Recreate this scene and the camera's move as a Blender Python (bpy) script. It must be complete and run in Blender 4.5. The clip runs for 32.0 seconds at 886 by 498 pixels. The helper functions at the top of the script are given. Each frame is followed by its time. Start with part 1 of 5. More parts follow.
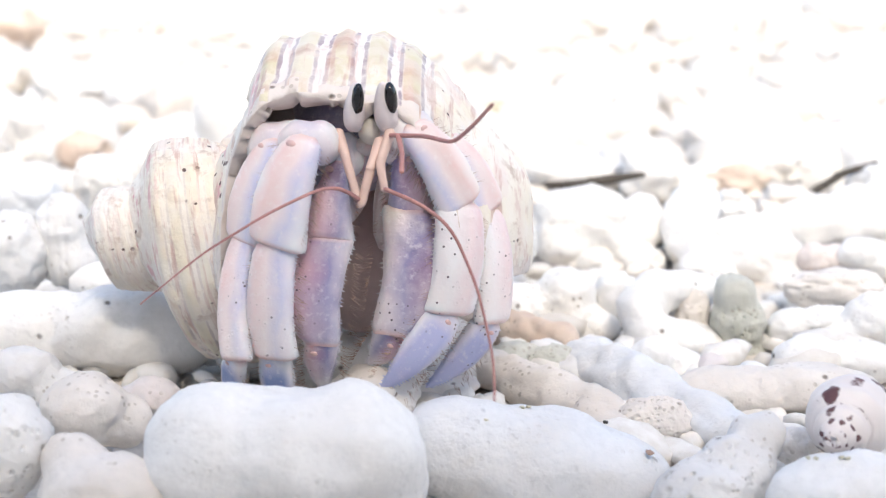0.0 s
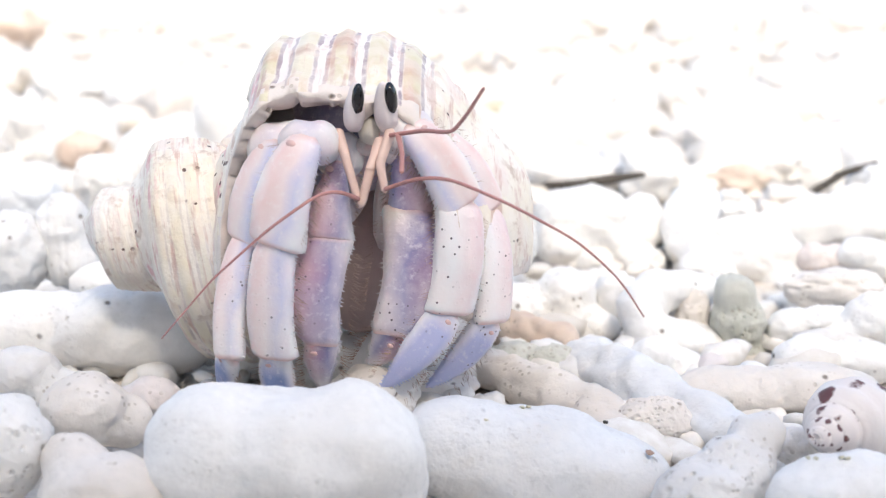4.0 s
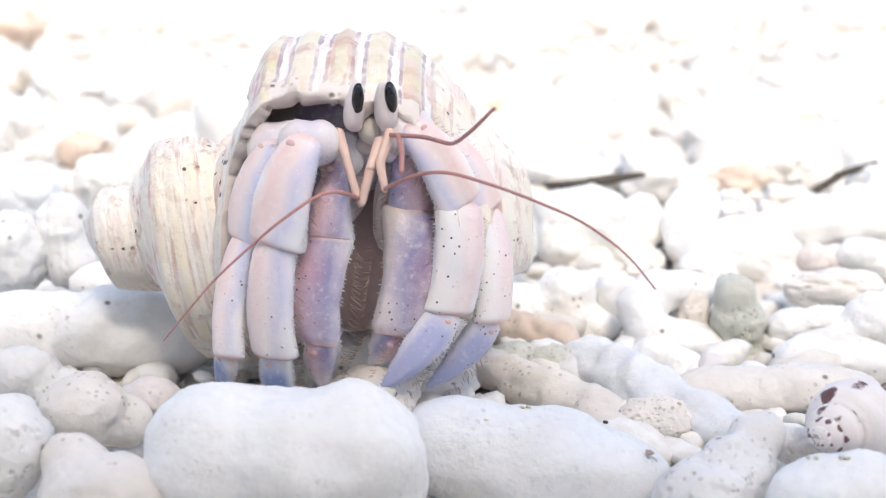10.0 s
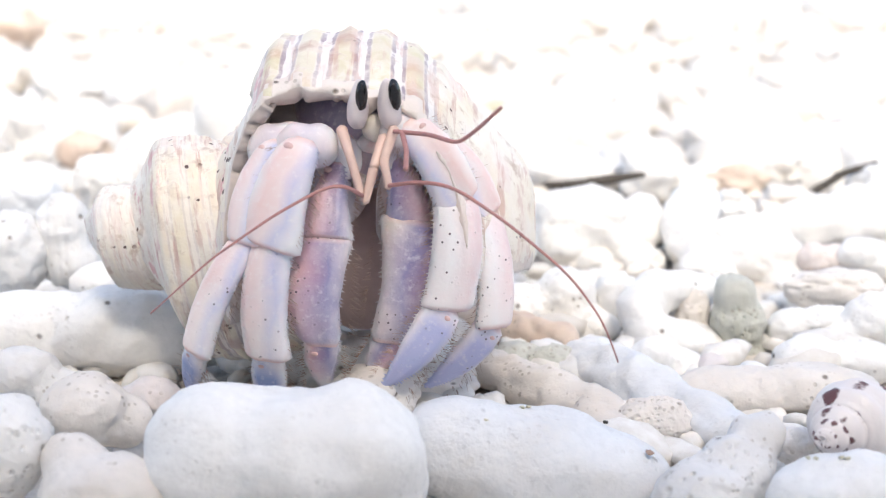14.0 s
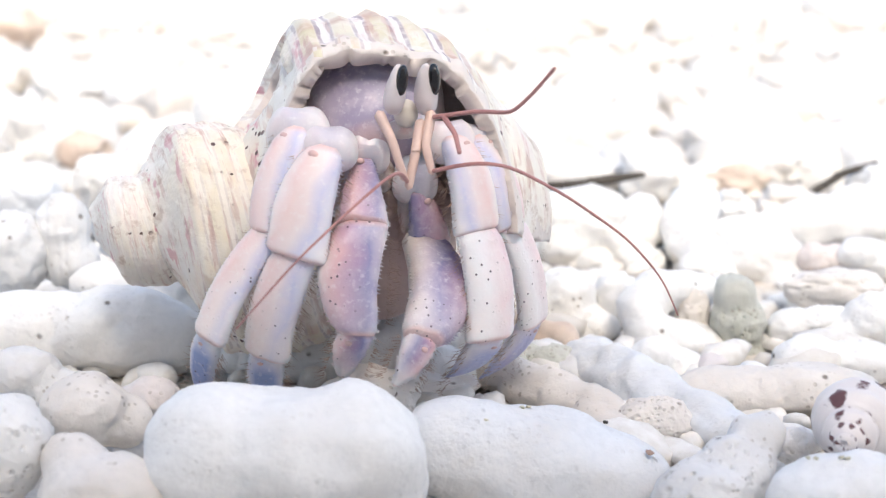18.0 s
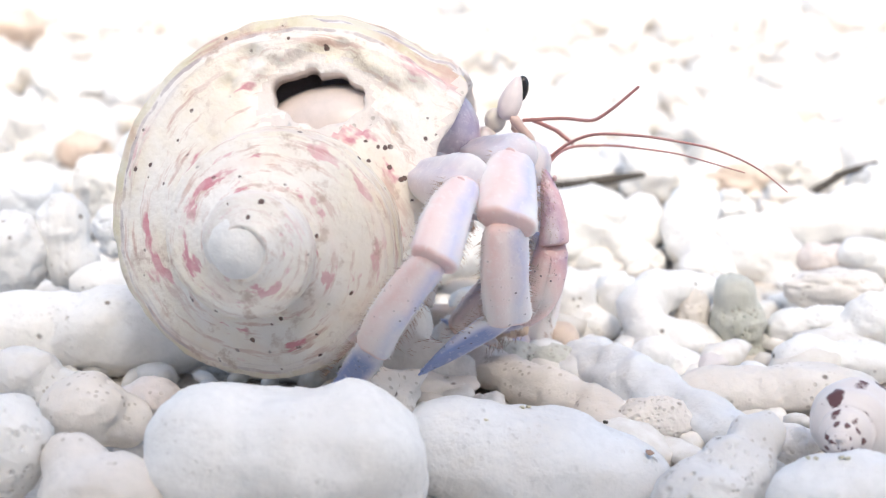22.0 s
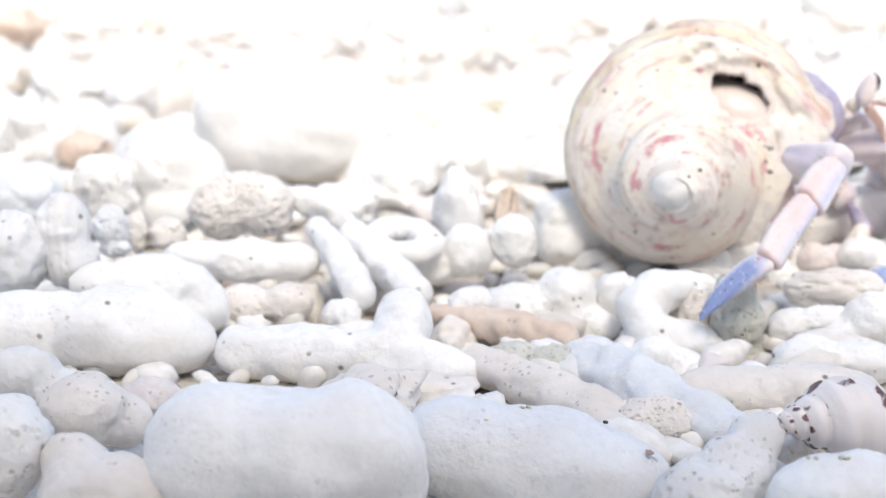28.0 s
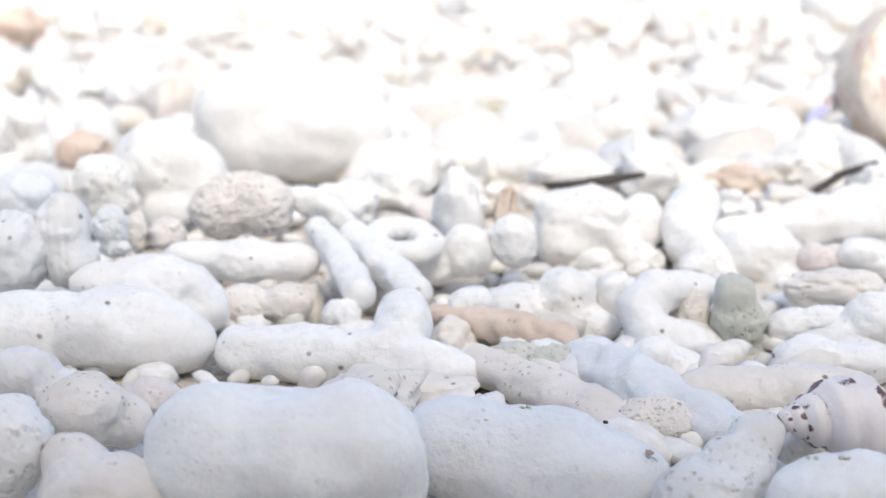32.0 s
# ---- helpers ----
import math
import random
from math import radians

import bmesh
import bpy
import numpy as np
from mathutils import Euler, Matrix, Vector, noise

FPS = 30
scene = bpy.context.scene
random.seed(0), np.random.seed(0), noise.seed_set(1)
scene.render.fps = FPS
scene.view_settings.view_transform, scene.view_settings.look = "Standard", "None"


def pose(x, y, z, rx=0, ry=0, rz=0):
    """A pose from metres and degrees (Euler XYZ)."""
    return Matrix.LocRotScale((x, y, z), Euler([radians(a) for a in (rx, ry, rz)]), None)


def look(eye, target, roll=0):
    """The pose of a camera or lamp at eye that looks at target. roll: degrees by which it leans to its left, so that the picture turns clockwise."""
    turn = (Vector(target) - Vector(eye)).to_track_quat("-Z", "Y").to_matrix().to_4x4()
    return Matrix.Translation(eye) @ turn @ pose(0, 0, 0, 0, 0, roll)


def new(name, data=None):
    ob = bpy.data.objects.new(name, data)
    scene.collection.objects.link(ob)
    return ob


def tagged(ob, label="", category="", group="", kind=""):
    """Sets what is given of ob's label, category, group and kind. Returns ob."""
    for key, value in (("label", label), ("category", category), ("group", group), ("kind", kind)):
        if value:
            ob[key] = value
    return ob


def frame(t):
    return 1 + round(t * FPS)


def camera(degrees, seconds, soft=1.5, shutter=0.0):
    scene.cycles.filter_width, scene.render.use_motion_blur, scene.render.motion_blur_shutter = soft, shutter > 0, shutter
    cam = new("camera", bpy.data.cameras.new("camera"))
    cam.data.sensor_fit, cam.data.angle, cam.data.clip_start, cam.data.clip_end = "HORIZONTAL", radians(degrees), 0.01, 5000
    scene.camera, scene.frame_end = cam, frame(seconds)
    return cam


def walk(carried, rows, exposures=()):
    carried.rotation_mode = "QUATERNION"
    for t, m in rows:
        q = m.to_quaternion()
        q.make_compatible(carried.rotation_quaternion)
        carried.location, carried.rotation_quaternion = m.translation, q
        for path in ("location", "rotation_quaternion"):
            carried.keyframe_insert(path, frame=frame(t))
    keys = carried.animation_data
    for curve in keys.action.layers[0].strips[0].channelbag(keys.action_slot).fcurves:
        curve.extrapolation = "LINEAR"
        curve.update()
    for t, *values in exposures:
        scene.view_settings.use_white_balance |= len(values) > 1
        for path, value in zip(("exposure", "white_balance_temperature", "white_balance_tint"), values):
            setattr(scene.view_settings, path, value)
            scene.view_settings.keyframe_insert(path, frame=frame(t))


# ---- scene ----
MM = 0.001
cam = camera(40, 32.0, soft=1.1, shutter=0.5)
cam.data.dof.use_dof = True
cam.data.dof.focus_distance = 0.133
cam.data.dof.aperture_fstop = 32
VIEW = look((0, 0, 0.0487), (0, 1, 0.0487 - math.tan(radians(13.4))))
walk(cam, [(0, VIEW), (32, VIEW)], exposures=[(0, 1.31, 6950, 8), (24, 1.25, 6950, 8), (28, 1.15, 6850, 7.5), (32, 0.97, 6750, 7)])

# ---- light: hazy sun over an unseen bank, added behind the camera to shade the near pebbles ----
world = bpy.data.worlds.new("sky")
scene.world = world
world.use_nodes = True
wn = world.node_tree
sky = wn.nodes.new("ShaderNodeTexSky")
sky.sky_type, sky.sun_disc = "NISHITA", False
sky.sun_elevation, sky.sun_rotation = radians(51), radians(165)
sky.air_density, sky.dust_density, sky.ozone_density = 1.0, 3.0, 1.0
wn.links.new(sky.outputs["Color"], wn.nodes["Background"].inputs["Color"])
wn.nodes["Background"].inputs["Strength"].default_value = 0.15
sun = new("sun", bpy.data.lights.new("sun", "SUN"))
sun.data.energy, sun.data.angle, sun.data.color = 0.74, radians(9), (1.0, 0.95, 0.88)
sun.matrix_world = look((0.25, -0.8, 1.2), (0, 0.15, 0))

# ---- materials ----
def material(name, rough=0.6):
    m = bpy.data.materials.new(name)
    m.use_nodes = True
    b = m.node_tree.nodes["Principled BSDF"]
    b.inputs["Roughness"].default_value = rough
    return m, m.node_tree, b


def node(tree, kind, **values):
    n = tree.nodes.new(kind)
    for k, v in values.items():
        n.inputs[k.replace("_", " ")].default_value = v
    return n


def ramp(tree, fac, stops):
    r = tree.nodes.new("ShaderNodeValToRGB")
    while len(r.color_ramp.elements) < len(stops):
        r.color_ramp.elements.new(0.5)
    for e, (p, c) in zip(r.color_ramp.elements, stops):
        e.position = p
        e.color = (*c, 1) if len(c) == 3 else c
    tree.links.new(fac, r.inputs[0])
    return r.outputs[0]


def mix(tree, fac, a, b, how="MIX"):
    n = tree.nodes.new("ShaderNodeMix")
    n.data_type, n.blend_type = "RGBA", how
    for sock, v in ((n.inputs[0], fac), (n.inputs[6], a), (n.inputs[7], b)):
        if isinstance(v, (int, float)):
            sock.default_value = v
        elif isinstance(v, tuple):
            sock.default_value = (*v, 1)
        else:
            tree.links.new(v, sock)
    return n.outputs[2]


def noise_tex(tree, vec, scale, detail=4.0, rough=0.55):
    n = node(tree, "ShaderNodeTexNoise", Scale=scale, Detail=detail, Roughness=rough)
    if vec is not None:
        tree.links.new(vec, n.inputs["Vector"])
    return n.outputs[0]


def bump(tree, b, height, strength, distance):
    n = node(tree, "ShaderNodeBump", Strength=strength, Distance=distance)
    tree.links.new(height, n.inputs["Height"])
    tree.links.new(n.outputs[0], b.inputs["Normal"])


def shifted(tree):
    """Object coordinates, moved by a random step for each object."""
    tc = tree.nodes.new("ShaderNodeTexCoord")
    oi = tree.nodes.new("ShaderNodeObjectInfo")
    add = tree.nodes.new("ShaderNodeVectorMath")
    tree.links.new(tc.outputs["Object"], add.inputs[0])
    tree.links.new(oi.outputs["Random"], add.inputs[1])
    return add.outputs[0]


def coral(name, base, stain, speck=0.5, porous=0.4):
    """Sun-bleached coral lime: chalky, mottled, with dark pin holes."""
    m, t, b = material(name, 0.62)
    v = shifted(t)
    broad = noise_tex(t, v, 120, 3)
    col = mix(t, ramp(t, broad, [(0.35, (0, 0, 0)), (0.72, (1, 1, 1))]), base, stain)
    fine = noise_tex(t, v, 900, 4, 0.6)
    col = mix(t, ramp(t, fine, [(0.3, (0.55, 0.55, 0.55)), (0.62, (0, 0, 0))]), col, tuple(c * 0.86 for c in base))
    vor = node(t, "ShaderNodeTexVoronoi", Scale=330.0, Randomness=1.0)
    t.links.new(v, vor.inputs["Vector"])
    where = noise_tex(t, v, 160, 2)
    holes = ramp(t, vor.outputs["Distance"], [(0.07, (1, 1, 1)), (0.15, (0, 0, 0))])
    area = ramp(t, where, [(0.53, (0, 0, 0)), (0.60, (1, 1, 1))])
    both = mix(t, 1.0, holes, area, "MULTIPLY")
    dim = mix(t, speck, (0, 0, 0), both)
    col = mix(t, dim, col, (0.16, 0.12, 0.09))
    pores = node(t, "ShaderNodeTexVoronoi", Scale=950.0, Randomness=0.85)
    t.links.new(v, pores.inputs["Vector"])
    pore = ramp(t, pores.outputs["Distance"], [(0.10, (0, 0, 0)), (0.28, (1, 1, 1))])
    some = ramp(t, noise_tex(t, v, 150, 3), [(0.53, (1, 1, 1)), (0.63, (0, 0, 0))])
    sieve = mix(t, 1.0, pore, some, "LIGHTEN")
    col = mix(t, mix(t, 1.0, sieve, (1 - porous,) * 3, "LIGHTEN"), (0.30, 0.24, 0.18), col)
    t.links.new(col, b.inputs["Base Color"])
    b.inputs["Specular IOR Level"].default_value = 0.35
    mid = noise_tex(t, v, 330, 4, 0.6)
    h = mix(t, 0.45, mid, fine)
    h = mix(t, 0.10 + 0.25 * porous, h, sieve)
    h = mix(t, 0.5, h, both, "SUBTRACT")
    bump(t, b, h, 0.6, 0.0008)
    return m


SKIN = {
    "white": coral("white_coral", (0.88, 0.875, 0.865), (0.81, 0.795, 0.775), 0.8, 0.08),
    "pored": coral("pored_white_coral", (0.87, 0.865, 0.85), (0.80, 0.78, 0.755), 0.8, 0.6),
    "cream": coral("cream_coral", (0.81, 0.77, 0.73), (0.72, 0.66, 0.60), 0.8),
    "grey": coral("grey_coral", (0.80, 0.80, 0.80), (0.69, 0.67, 0.65), 0.8),
    # white coral with the bluish tint of shade put into its colour
    "blue": coral("blue_shaded_coral", (0.76, 0.78, 0.81), (0.72, 0.71, 0.70), 0.5, 0.08),
    "pink": coral("pinkish_coral", (0.78, 0.73, 0.71), (0.72, 0.64, 0.61), 0.5),
    "orange": coral("tan_coral", (0.74, 0.63, 0.54), (0.62, 0.47, 0.37), 0.5),
    "dark": coral("greenish_coral", (0.62, 0.62, 0.57), (0.45, 0.46, 0.40), 0.8),
    "yellow": coral("yellowish_coral", (0.68, 0.64, 0.50), (0.55, 0.50, 0.36), 0.6),
}


WORN = coral("worn_lip", (0.80, 0.75, 0.71), (0.70, 0.60, 0.55), 0.9, 0.35)


def rubble_material(name, lo, hi):
    m, t, b = material(name, 0.7)
    g = t.nodes.new("ShaderNodeNewGeometry")
    tc = t.nodes.new("ShaderNodeTexCoord")
    col = ramp(t, g.outputs["Random Per Island"], [(0.0, lo), (0.2, (0.80, 0.78, 0.75)), (0.9, hi), (1.0, (0.72, 0.65, 0.57))])
    n = noise_tex(t, tc.outputs["Object"], 500, 4)
    col = mix(t, ramp(t, n, [(0.4, (0, 0, 0)), (0.75, (0.6, 0.6, 0.6))]), col, (0.58, 0.53, 0.47))
    t.links.new(col, b.inputs["Base Color"])
    bump(t, b, n, 0.5, 0.0006)
    return m


RUBBLE = rubble_material("coral_gravel", (0.68, 0.64, 0.58), (0.85, 0.84, 0.82))
m, t, b = material("coral_sand", 0.85)
tc = t.nodes.new("ShaderNodeTexCoord")
n1 = noise_tex(t, tc.outputs["Object"], 60, 5)
n2 = noise_tex(t, tc.outputs["Object"], 1500, 3)
col = ramp(t, n1, [(0.3, (0.60, 0.53, 0.46)), (0.55, (0.72, 0.68, 0.62)), (0.8, (0.78, 0.76, 0.72))])
t.links.new(mix(t, ramp(t, n2, [(0.4, (0, 0, 0)), (0.7, (0.6, 0.6, 0.6))]), col, (0.56, 0.48, 0.40)), b.inputs["Base Color"])
bump(t, b, n2, 0.8, 0.0008)
SAND = m


def bark_material():
    m, t, b = material("dead_twig", 0.8)
    v = shifted(t)
    n = noise_tex(t, v, 900, 5)
    t.links.new(ramp(t, n, [(0.3, (0.02, 0.018, 0.015)), (0.7, (0.13, 0.11, 0.09))]), b.inputs["Base Color"])
    bump(t, b, n, 0.8, 0.0006)
    return m


BARK = bark_material()


def math_node(t, op, a, b=None, c=None):
    n = t.nodes.new("ShaderNodeMath")
    n.operation = op
    for i, v in enumerate((a, b, c)):
        if v is None:
            continue
        if isinstance(v, (int, float)):
            n.inputs[i].default_value = v
        else:
            t.links.new(v, n.inputs[i])
    return n.outputs[0]


def shell_material():
    """Turban shell in u (turns from the lip) and v (decimetres across the whorl from the suture): cream with tan bars on the cords, rosy blotches, chalky worn spire and dark pits."""
    m, t, b = material("turban_shell", 0.5)
    uv = t.nodes.new("ShaderNodeUVMap")
    tc = t.nodes.new("ShaderNodeTexCoord")
    o = tc.outputs["Object"]
    sep = t.nodes.new("ShaderNodeSeparateXYZ")
    t.links.new(uv.outputs[0], sep.inputs[0])
    u, v = sep.outputs[0], sep.outputs[1]

    def grid(ku, kv, scale=1.0, detail=2, rough=0.55):
        c = t.nodes.new("ShaderNodeCombineXYZ")
        t.links.new(math_node(t, "MULTIPLY", u, ku), c.inputs[0])
        t.links.new(math_node(t, "MULTIPLY", v, kv), c.inputs[1])
        return noise_tex(t, c.outputs[0], scale, detail, rough)

    def grey(lo, hi, p0, p1, fac):
        return ramp(t, fac, [(p0, (lo,) * 3), (p1, (hi,) * 3)])

    base = mix(t, grey(0, 1, 0.35, 0.65, noise_tex(t, o, 130, 4)), (0.82, 0.74, 0.61), (0.86, 0.83, 0.79))
    # olive and tan bars on the cords, fine double dashes in the white grooves between
    band = ramp(t, v, [(0.120, (0, 0, 0)), (0.145, (1, 1, 1)), (0.33, (1, 1, 1)), (0.37, (0, 0, 0))])
    rub = math_node(t, "ADD", grey(0, 0.8, 0.3, 0.8, u), grey(0, 0.7, 0.50, 0.62, noise_tex(t, o, 210, 4, 0.65)))
    outer = mix(t, rub, band, (0, 0, 0))
    turn = math_node(t, "MULTIPLY_ADD", v, 2 * math.pi / 0.0405, -0.153 * 2 * math.pi / 0.0405)
    cord = math_node(t, "COSINE", turn)
    crest = grey(0, 1, 0.32, 0.55, math_node(t, "MULTIPLY_ADD", cord, 0.5, 0.5))
    cell = t.nodes.new("ShaderNodeCombineXYZ")
    t.links.new(math_node(t, "MULTIPLY", u, 16.0), cell.inputs[0])
    t.links.new(math_node(t, "MULTIPLY", math_node(t, "ROUND", math_node(t, "MULTIPLY_ADD", v, 24.7, -3.78)), 3.7), cell.inputs[1])
    bars = ramp(t, noise_tex(t, cell.outputs[0], 1.0, 2), [(0.30, (0.50, 0.30, 0.24)), (0.40, (0.60, 0.45, 0.32)), (0.48, (0.66, 0.60, 0.42)), (0.64, (0.70, 0.65, 0.49)), (0.72, (0.48, 0.30, 0.27))])
    lines = math_node(t, "COSINE", math_node(t, "MULTIPLY", turn, 3.0))
    dashes = math_node(t, "MULTIPLY", math_node(t, "MULTIPLY_ADD", lines, 0.5, 0.5), grid(60.0, 40.0))
    dash = ramp(t, dashes, [(0.30, (0.80, 0.75, 0.73)), (0.42, (0.34, 0.27, 0.30))])
    col = mix(t, outer, base, mix(t, crest, dash, bars))
    # streaks along the whorl
    streak = grey(0, 0.72, 0.54, 0.63, grid(8.0, 42.0, 1.3, 5, 0.65))
    col = mix(t, streak, col, (0.55, 0.34, 0.28))
    blush = grey(0, 0.3, 0.52, 0.68, grid(9.0, 18.0, 1.0, 3))
    col = mix(t, blush, col, (0.74, 0.52, 0.46))
    rose = grey(0, 0.85, 0.58, 0.62, grid(9.0, 20.0, 0.9, 4, 0.6))
    inner = ramp(t, v, [(0.11, (1, 1, 1)), (0.17, (0.12, 0.12, 0.12))])
    col = mix(t, mix(t, 1.0, rose, inner, "MULTIPLY"), col, (0.60, 0.19, 0.25))
    # chalky spire
    chalk = ramp(t, math_node(t, "MULTIPLY", u, 0.25), [(0.28, (0, 0, 0)), (0.42, (0.25, 0.25, 0.25)), (0.60, (0.9, 0.9, 0.9))])
    worn = grey(0, 0.85, 0.42, 0.55, noise_tex(t, o, 190, 4))
    col = mix(t, chalk, mix(t, mix(t, 0.45, (0, 0, 0), worn), col, (0.80, 0.76, 0.72)), (0.78, 0.76, 0.74))
    vor = node(t, "ShaderNodeTexVoronoi", Scale=560.0)
    t.links.new(o, vor.inputs["Vector"])
    size = math_node(t, "ADD", vor.outputs["Distance"], math_node(t, "MULTIPLY", noise_tex(t, o, 800, 4), 0.55))
    holes = grey(1, 0, 0.35, 0.42, size)
    area = grey(0, 1, 0.48, 0.55, noise_tex(t, o, 110, 3))
    pits = mix(t, 1.0, holes, area, "MULTIPLY")
    col = mix(t, pits, col, (0.12, 0.07, 0.06))
    grime = grey(0, 0.6, 0.55, 0.66, noise_tex(t, o, 420, 5, 0.65))
    low = grey(0.15, 1, 0.42, 0.56, noise_tex(t, o, 85, 3))
    col = mix(t, mix(t, 1.0, grime, low, "MULTIPLY"), col, (0.42, 0.29, 0.22))
    t.links.new(col, b.inputs["Base Color"])
    fine = noise_tex(t, o, 1300, 5)
    h = mix(t, 0.6, mix(t, 0.5, fine, noise_tex(t, o, 420, 3)), pits, "SUBTRACT")
    bump(t, b, h, 0.5, 0.0006)
    return m


SHELL = shell_material()


def limb_material(name, stripes, tip=None, dots=True, mirrored=False, frost=0.5, plate=False):
    """Crab's armour: lengthwise stripes across the limb from its outer to its inner edge, whitish granules towards the far end, dark bristle pits."""
    m, t, b = material(name, 0.36)
    tc = t.nodes.new("ShaderNodeTexCoord")
    sep = t.nodes.new("ShaderNodeSeparateXYZ")
    t.links.new(tc.outputs["Generated"], sep.inputs[0])
    v = shifted(t)
    across = sep.outputs[0] if mirrored else math_node(t, "SUBTRACT", 1.0, sep.outputs[0])
    along = sep.outputs[1]
    where = math_node(t, "ADD", across, math_node(t, "MULTIPLY_ADD", noise_tex(t, v, 150, 2, 0.5), 0.55, -0.275))
    k = len(stripes) - 1
    col = ramp(t, where, [(0.06 + 0.88 * i / k, c) for i, c in enumerate(stripes)])
    fine = noise_tex(t, v, 650, 4, 0.6)
    col = mix(t, ramp(t, fine, [(0.45, (0, 0, 0)), (0.72, (0.30, 0.30, 0.30))]), col, (0.84, 0.76, 0.76))
    pale = math_node(t, "MULTIPLY", ramp(t, math_node(t, "ADD", along, math_node(t, "MULTIPLY_ADD", noise_tex(t, v, 300, 3), 0.5, -0.25)), [(0.35, (0, 0, 0)), (0.85, (1, 1, 1))]), frost)
    col = mix(t, pale, col, (0.85, 0.80, 0.78))
    ends = ramp(t, along, [(0.0, (0.8, 0.8, 0.8)), (0.06, (0, 0, 0)), (0.955, (0, 0, 0)), (0.99, (0.7, 0.7, 0.7))])
    if not plate:
        col = mix(t, ends, col, (0.72, 0.48, 0.44))
    rim = ramp(t, across, [(0.03, (0.8, 0.8, 0.8)), (0.12, (0, 0, 0)), (0.88, (0, 0, 0)), (0.97, (0.8, 0.8, 0.8))])
    col = mix(t, rim, col, (0.84, 0.80, 0.79))
    if tip:
        # the toe: a blue tongue with pale edges, pale again at the root
        middle = ramp(t, across, [(0.10, (0, 0, 0)), (0.32, (1, 1, 1)), (0.72, (1, 1, 1)), (0.94, (0, 0, 0))])
        down = ramp(t, along, [(0.10, (0, 0, 0)), (0.24, (1, 1, 1))])
        col = mix(t, mix(t, 1.0, middle, down, "MULTIPLY"), col, tip)
    grain = noise_tex(t, v, 1500, 3)
    col = mix(t, ramp(t, grain, [(0.56, (0, 0, 0)), (0.75, (0.4, 0.4, 0.4))]), col, (0.88, 0.85, 0.85))
    if dots:
        vor = node(t, "ShaderNodeTexVoronoi", Scale=1250.0)
        t.links.new(v, vor.inputs["Vector"])
        some = ramp(t, noise_tex(t, v, 260, 2), [(0.50, (0, 0, 0)), (0.60, (1, 1, 1))])
        spot = ramp(t, vor.outputs["Distance"], [(0.13, (0.95, 0.95, 0.95)), (0.18, (0, 0, 0))])
        col = mix(t, mix(t, 1.0, spot, some, "MULTIPLY"), col, (0.10, 0.07, 0.09))
        ring = ramp(t, vor.outputs["Distance"], [(0.10, (0.2, 0.2, 0.2)), (0.24, (1, 1, 1)), (0.45, (0.5, 0.5, 0.5))])
        bump(t, b, mix(t, 0.25, mix(t, 0.5, grain, fine), ring), 0.5, 0.0003)
    t.links.new(col, b.inputs["Base Color"])
    b.inputs["Subsurface Weight"].default_value = 0.22
    b.inputs["Subsurface Scale"].default_value = 0.6
    b.inputs["Subsurface Radius"].default_value = (0.002, 0.001, 0.001)
    b.inputs["Specular IOR Level"].default_value = 0.45
    return m


LEG_TONES = [(0.86, 0.79, 0.77), (0.80, 0.61, 0.59), (0.82, 0.71, 0.72), (0.60, 0.60, 0.77), (0.86, 0.83, 0.86)]
CLAW_TONES = [(0.80, 0.68, 0.64), (0.70, 0.45, 0.47), (0.46, 0.32, 0.45), (0.29, 0.28, 0.47), (0.74, 0.67, 0.71)]
TOE_TONES = [(0.80, 0.77, 0.80), (0.70, 0.70, 0.78), (0.56, 0.57, 0.72), (0.66, 0.66, 0.76), (0.82, 0.79, 0.80)]
# leg colours again, whitened for the legs that face more light
LIT_LEG_TONES = [(0.82, 0.79, 0.82), (0.78, 0.60, 0.62), (0.82, 0.72, 0.74), (0.82, 0.80, 0.82), (0.84, 0.81, 0.82)]
LEG = {k: limb_material("leg_armour", LEG_TONES if k > 0 else LIT_LEG_TONES, mirrored=k < 0) for k in (1, -1)}
UPPER = {k: limb_material("wrist_armour", LEG_TONES, None, False, mirrored=k < 0, frost=0.1) for k in (1, -1)}
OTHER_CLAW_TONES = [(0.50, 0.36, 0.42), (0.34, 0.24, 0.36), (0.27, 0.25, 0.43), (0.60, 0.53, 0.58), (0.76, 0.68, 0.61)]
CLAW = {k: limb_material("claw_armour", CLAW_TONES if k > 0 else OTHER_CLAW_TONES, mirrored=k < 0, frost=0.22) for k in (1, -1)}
FINGER = {k: limb_material("claw_finger_armour", CLAW_TONES, mirrored=k < 0, frost=0.85) for k in (1, -1)}
WRIST = {k: limb_material("claw_wrist_armour", CLAW_TONES[2:0:-1] + CLAW_TONES[2:], mirrored=k < 0, frost=0.1) for k in (1, -1)}
MERUS = limb_material("upper_leg_armour", [(0.74, 0.67, 0.67), (0.70, 0.62, 0.65), (0.57, 0.53, 0.62), (0.64, 0.60, 0.66), (0.74, 0.69, 0.71)], None, False, frost=0.15, plate=True)
DACTYL = limb_material("toe_armour", TOE_TONES, (0.26, 0.33, 0.58), frost=0.3)
VIOLET = limb_material("violet_toe_armour", [(0.80, 0.76, 0.80), (0.68, 0.64, 0.74), (0.78, 0.74, 0.79)], (0.47, 0.49, 0.72), frost=0.3)
SHIELD = limb_material("shield_armour", [(0.60, 0.54, 0.56), (0.40, 0.37, 0.48), (0.34, 0.30, 0.42), (0.56, 0.50, 0.54)], None, False, frost=0.1)
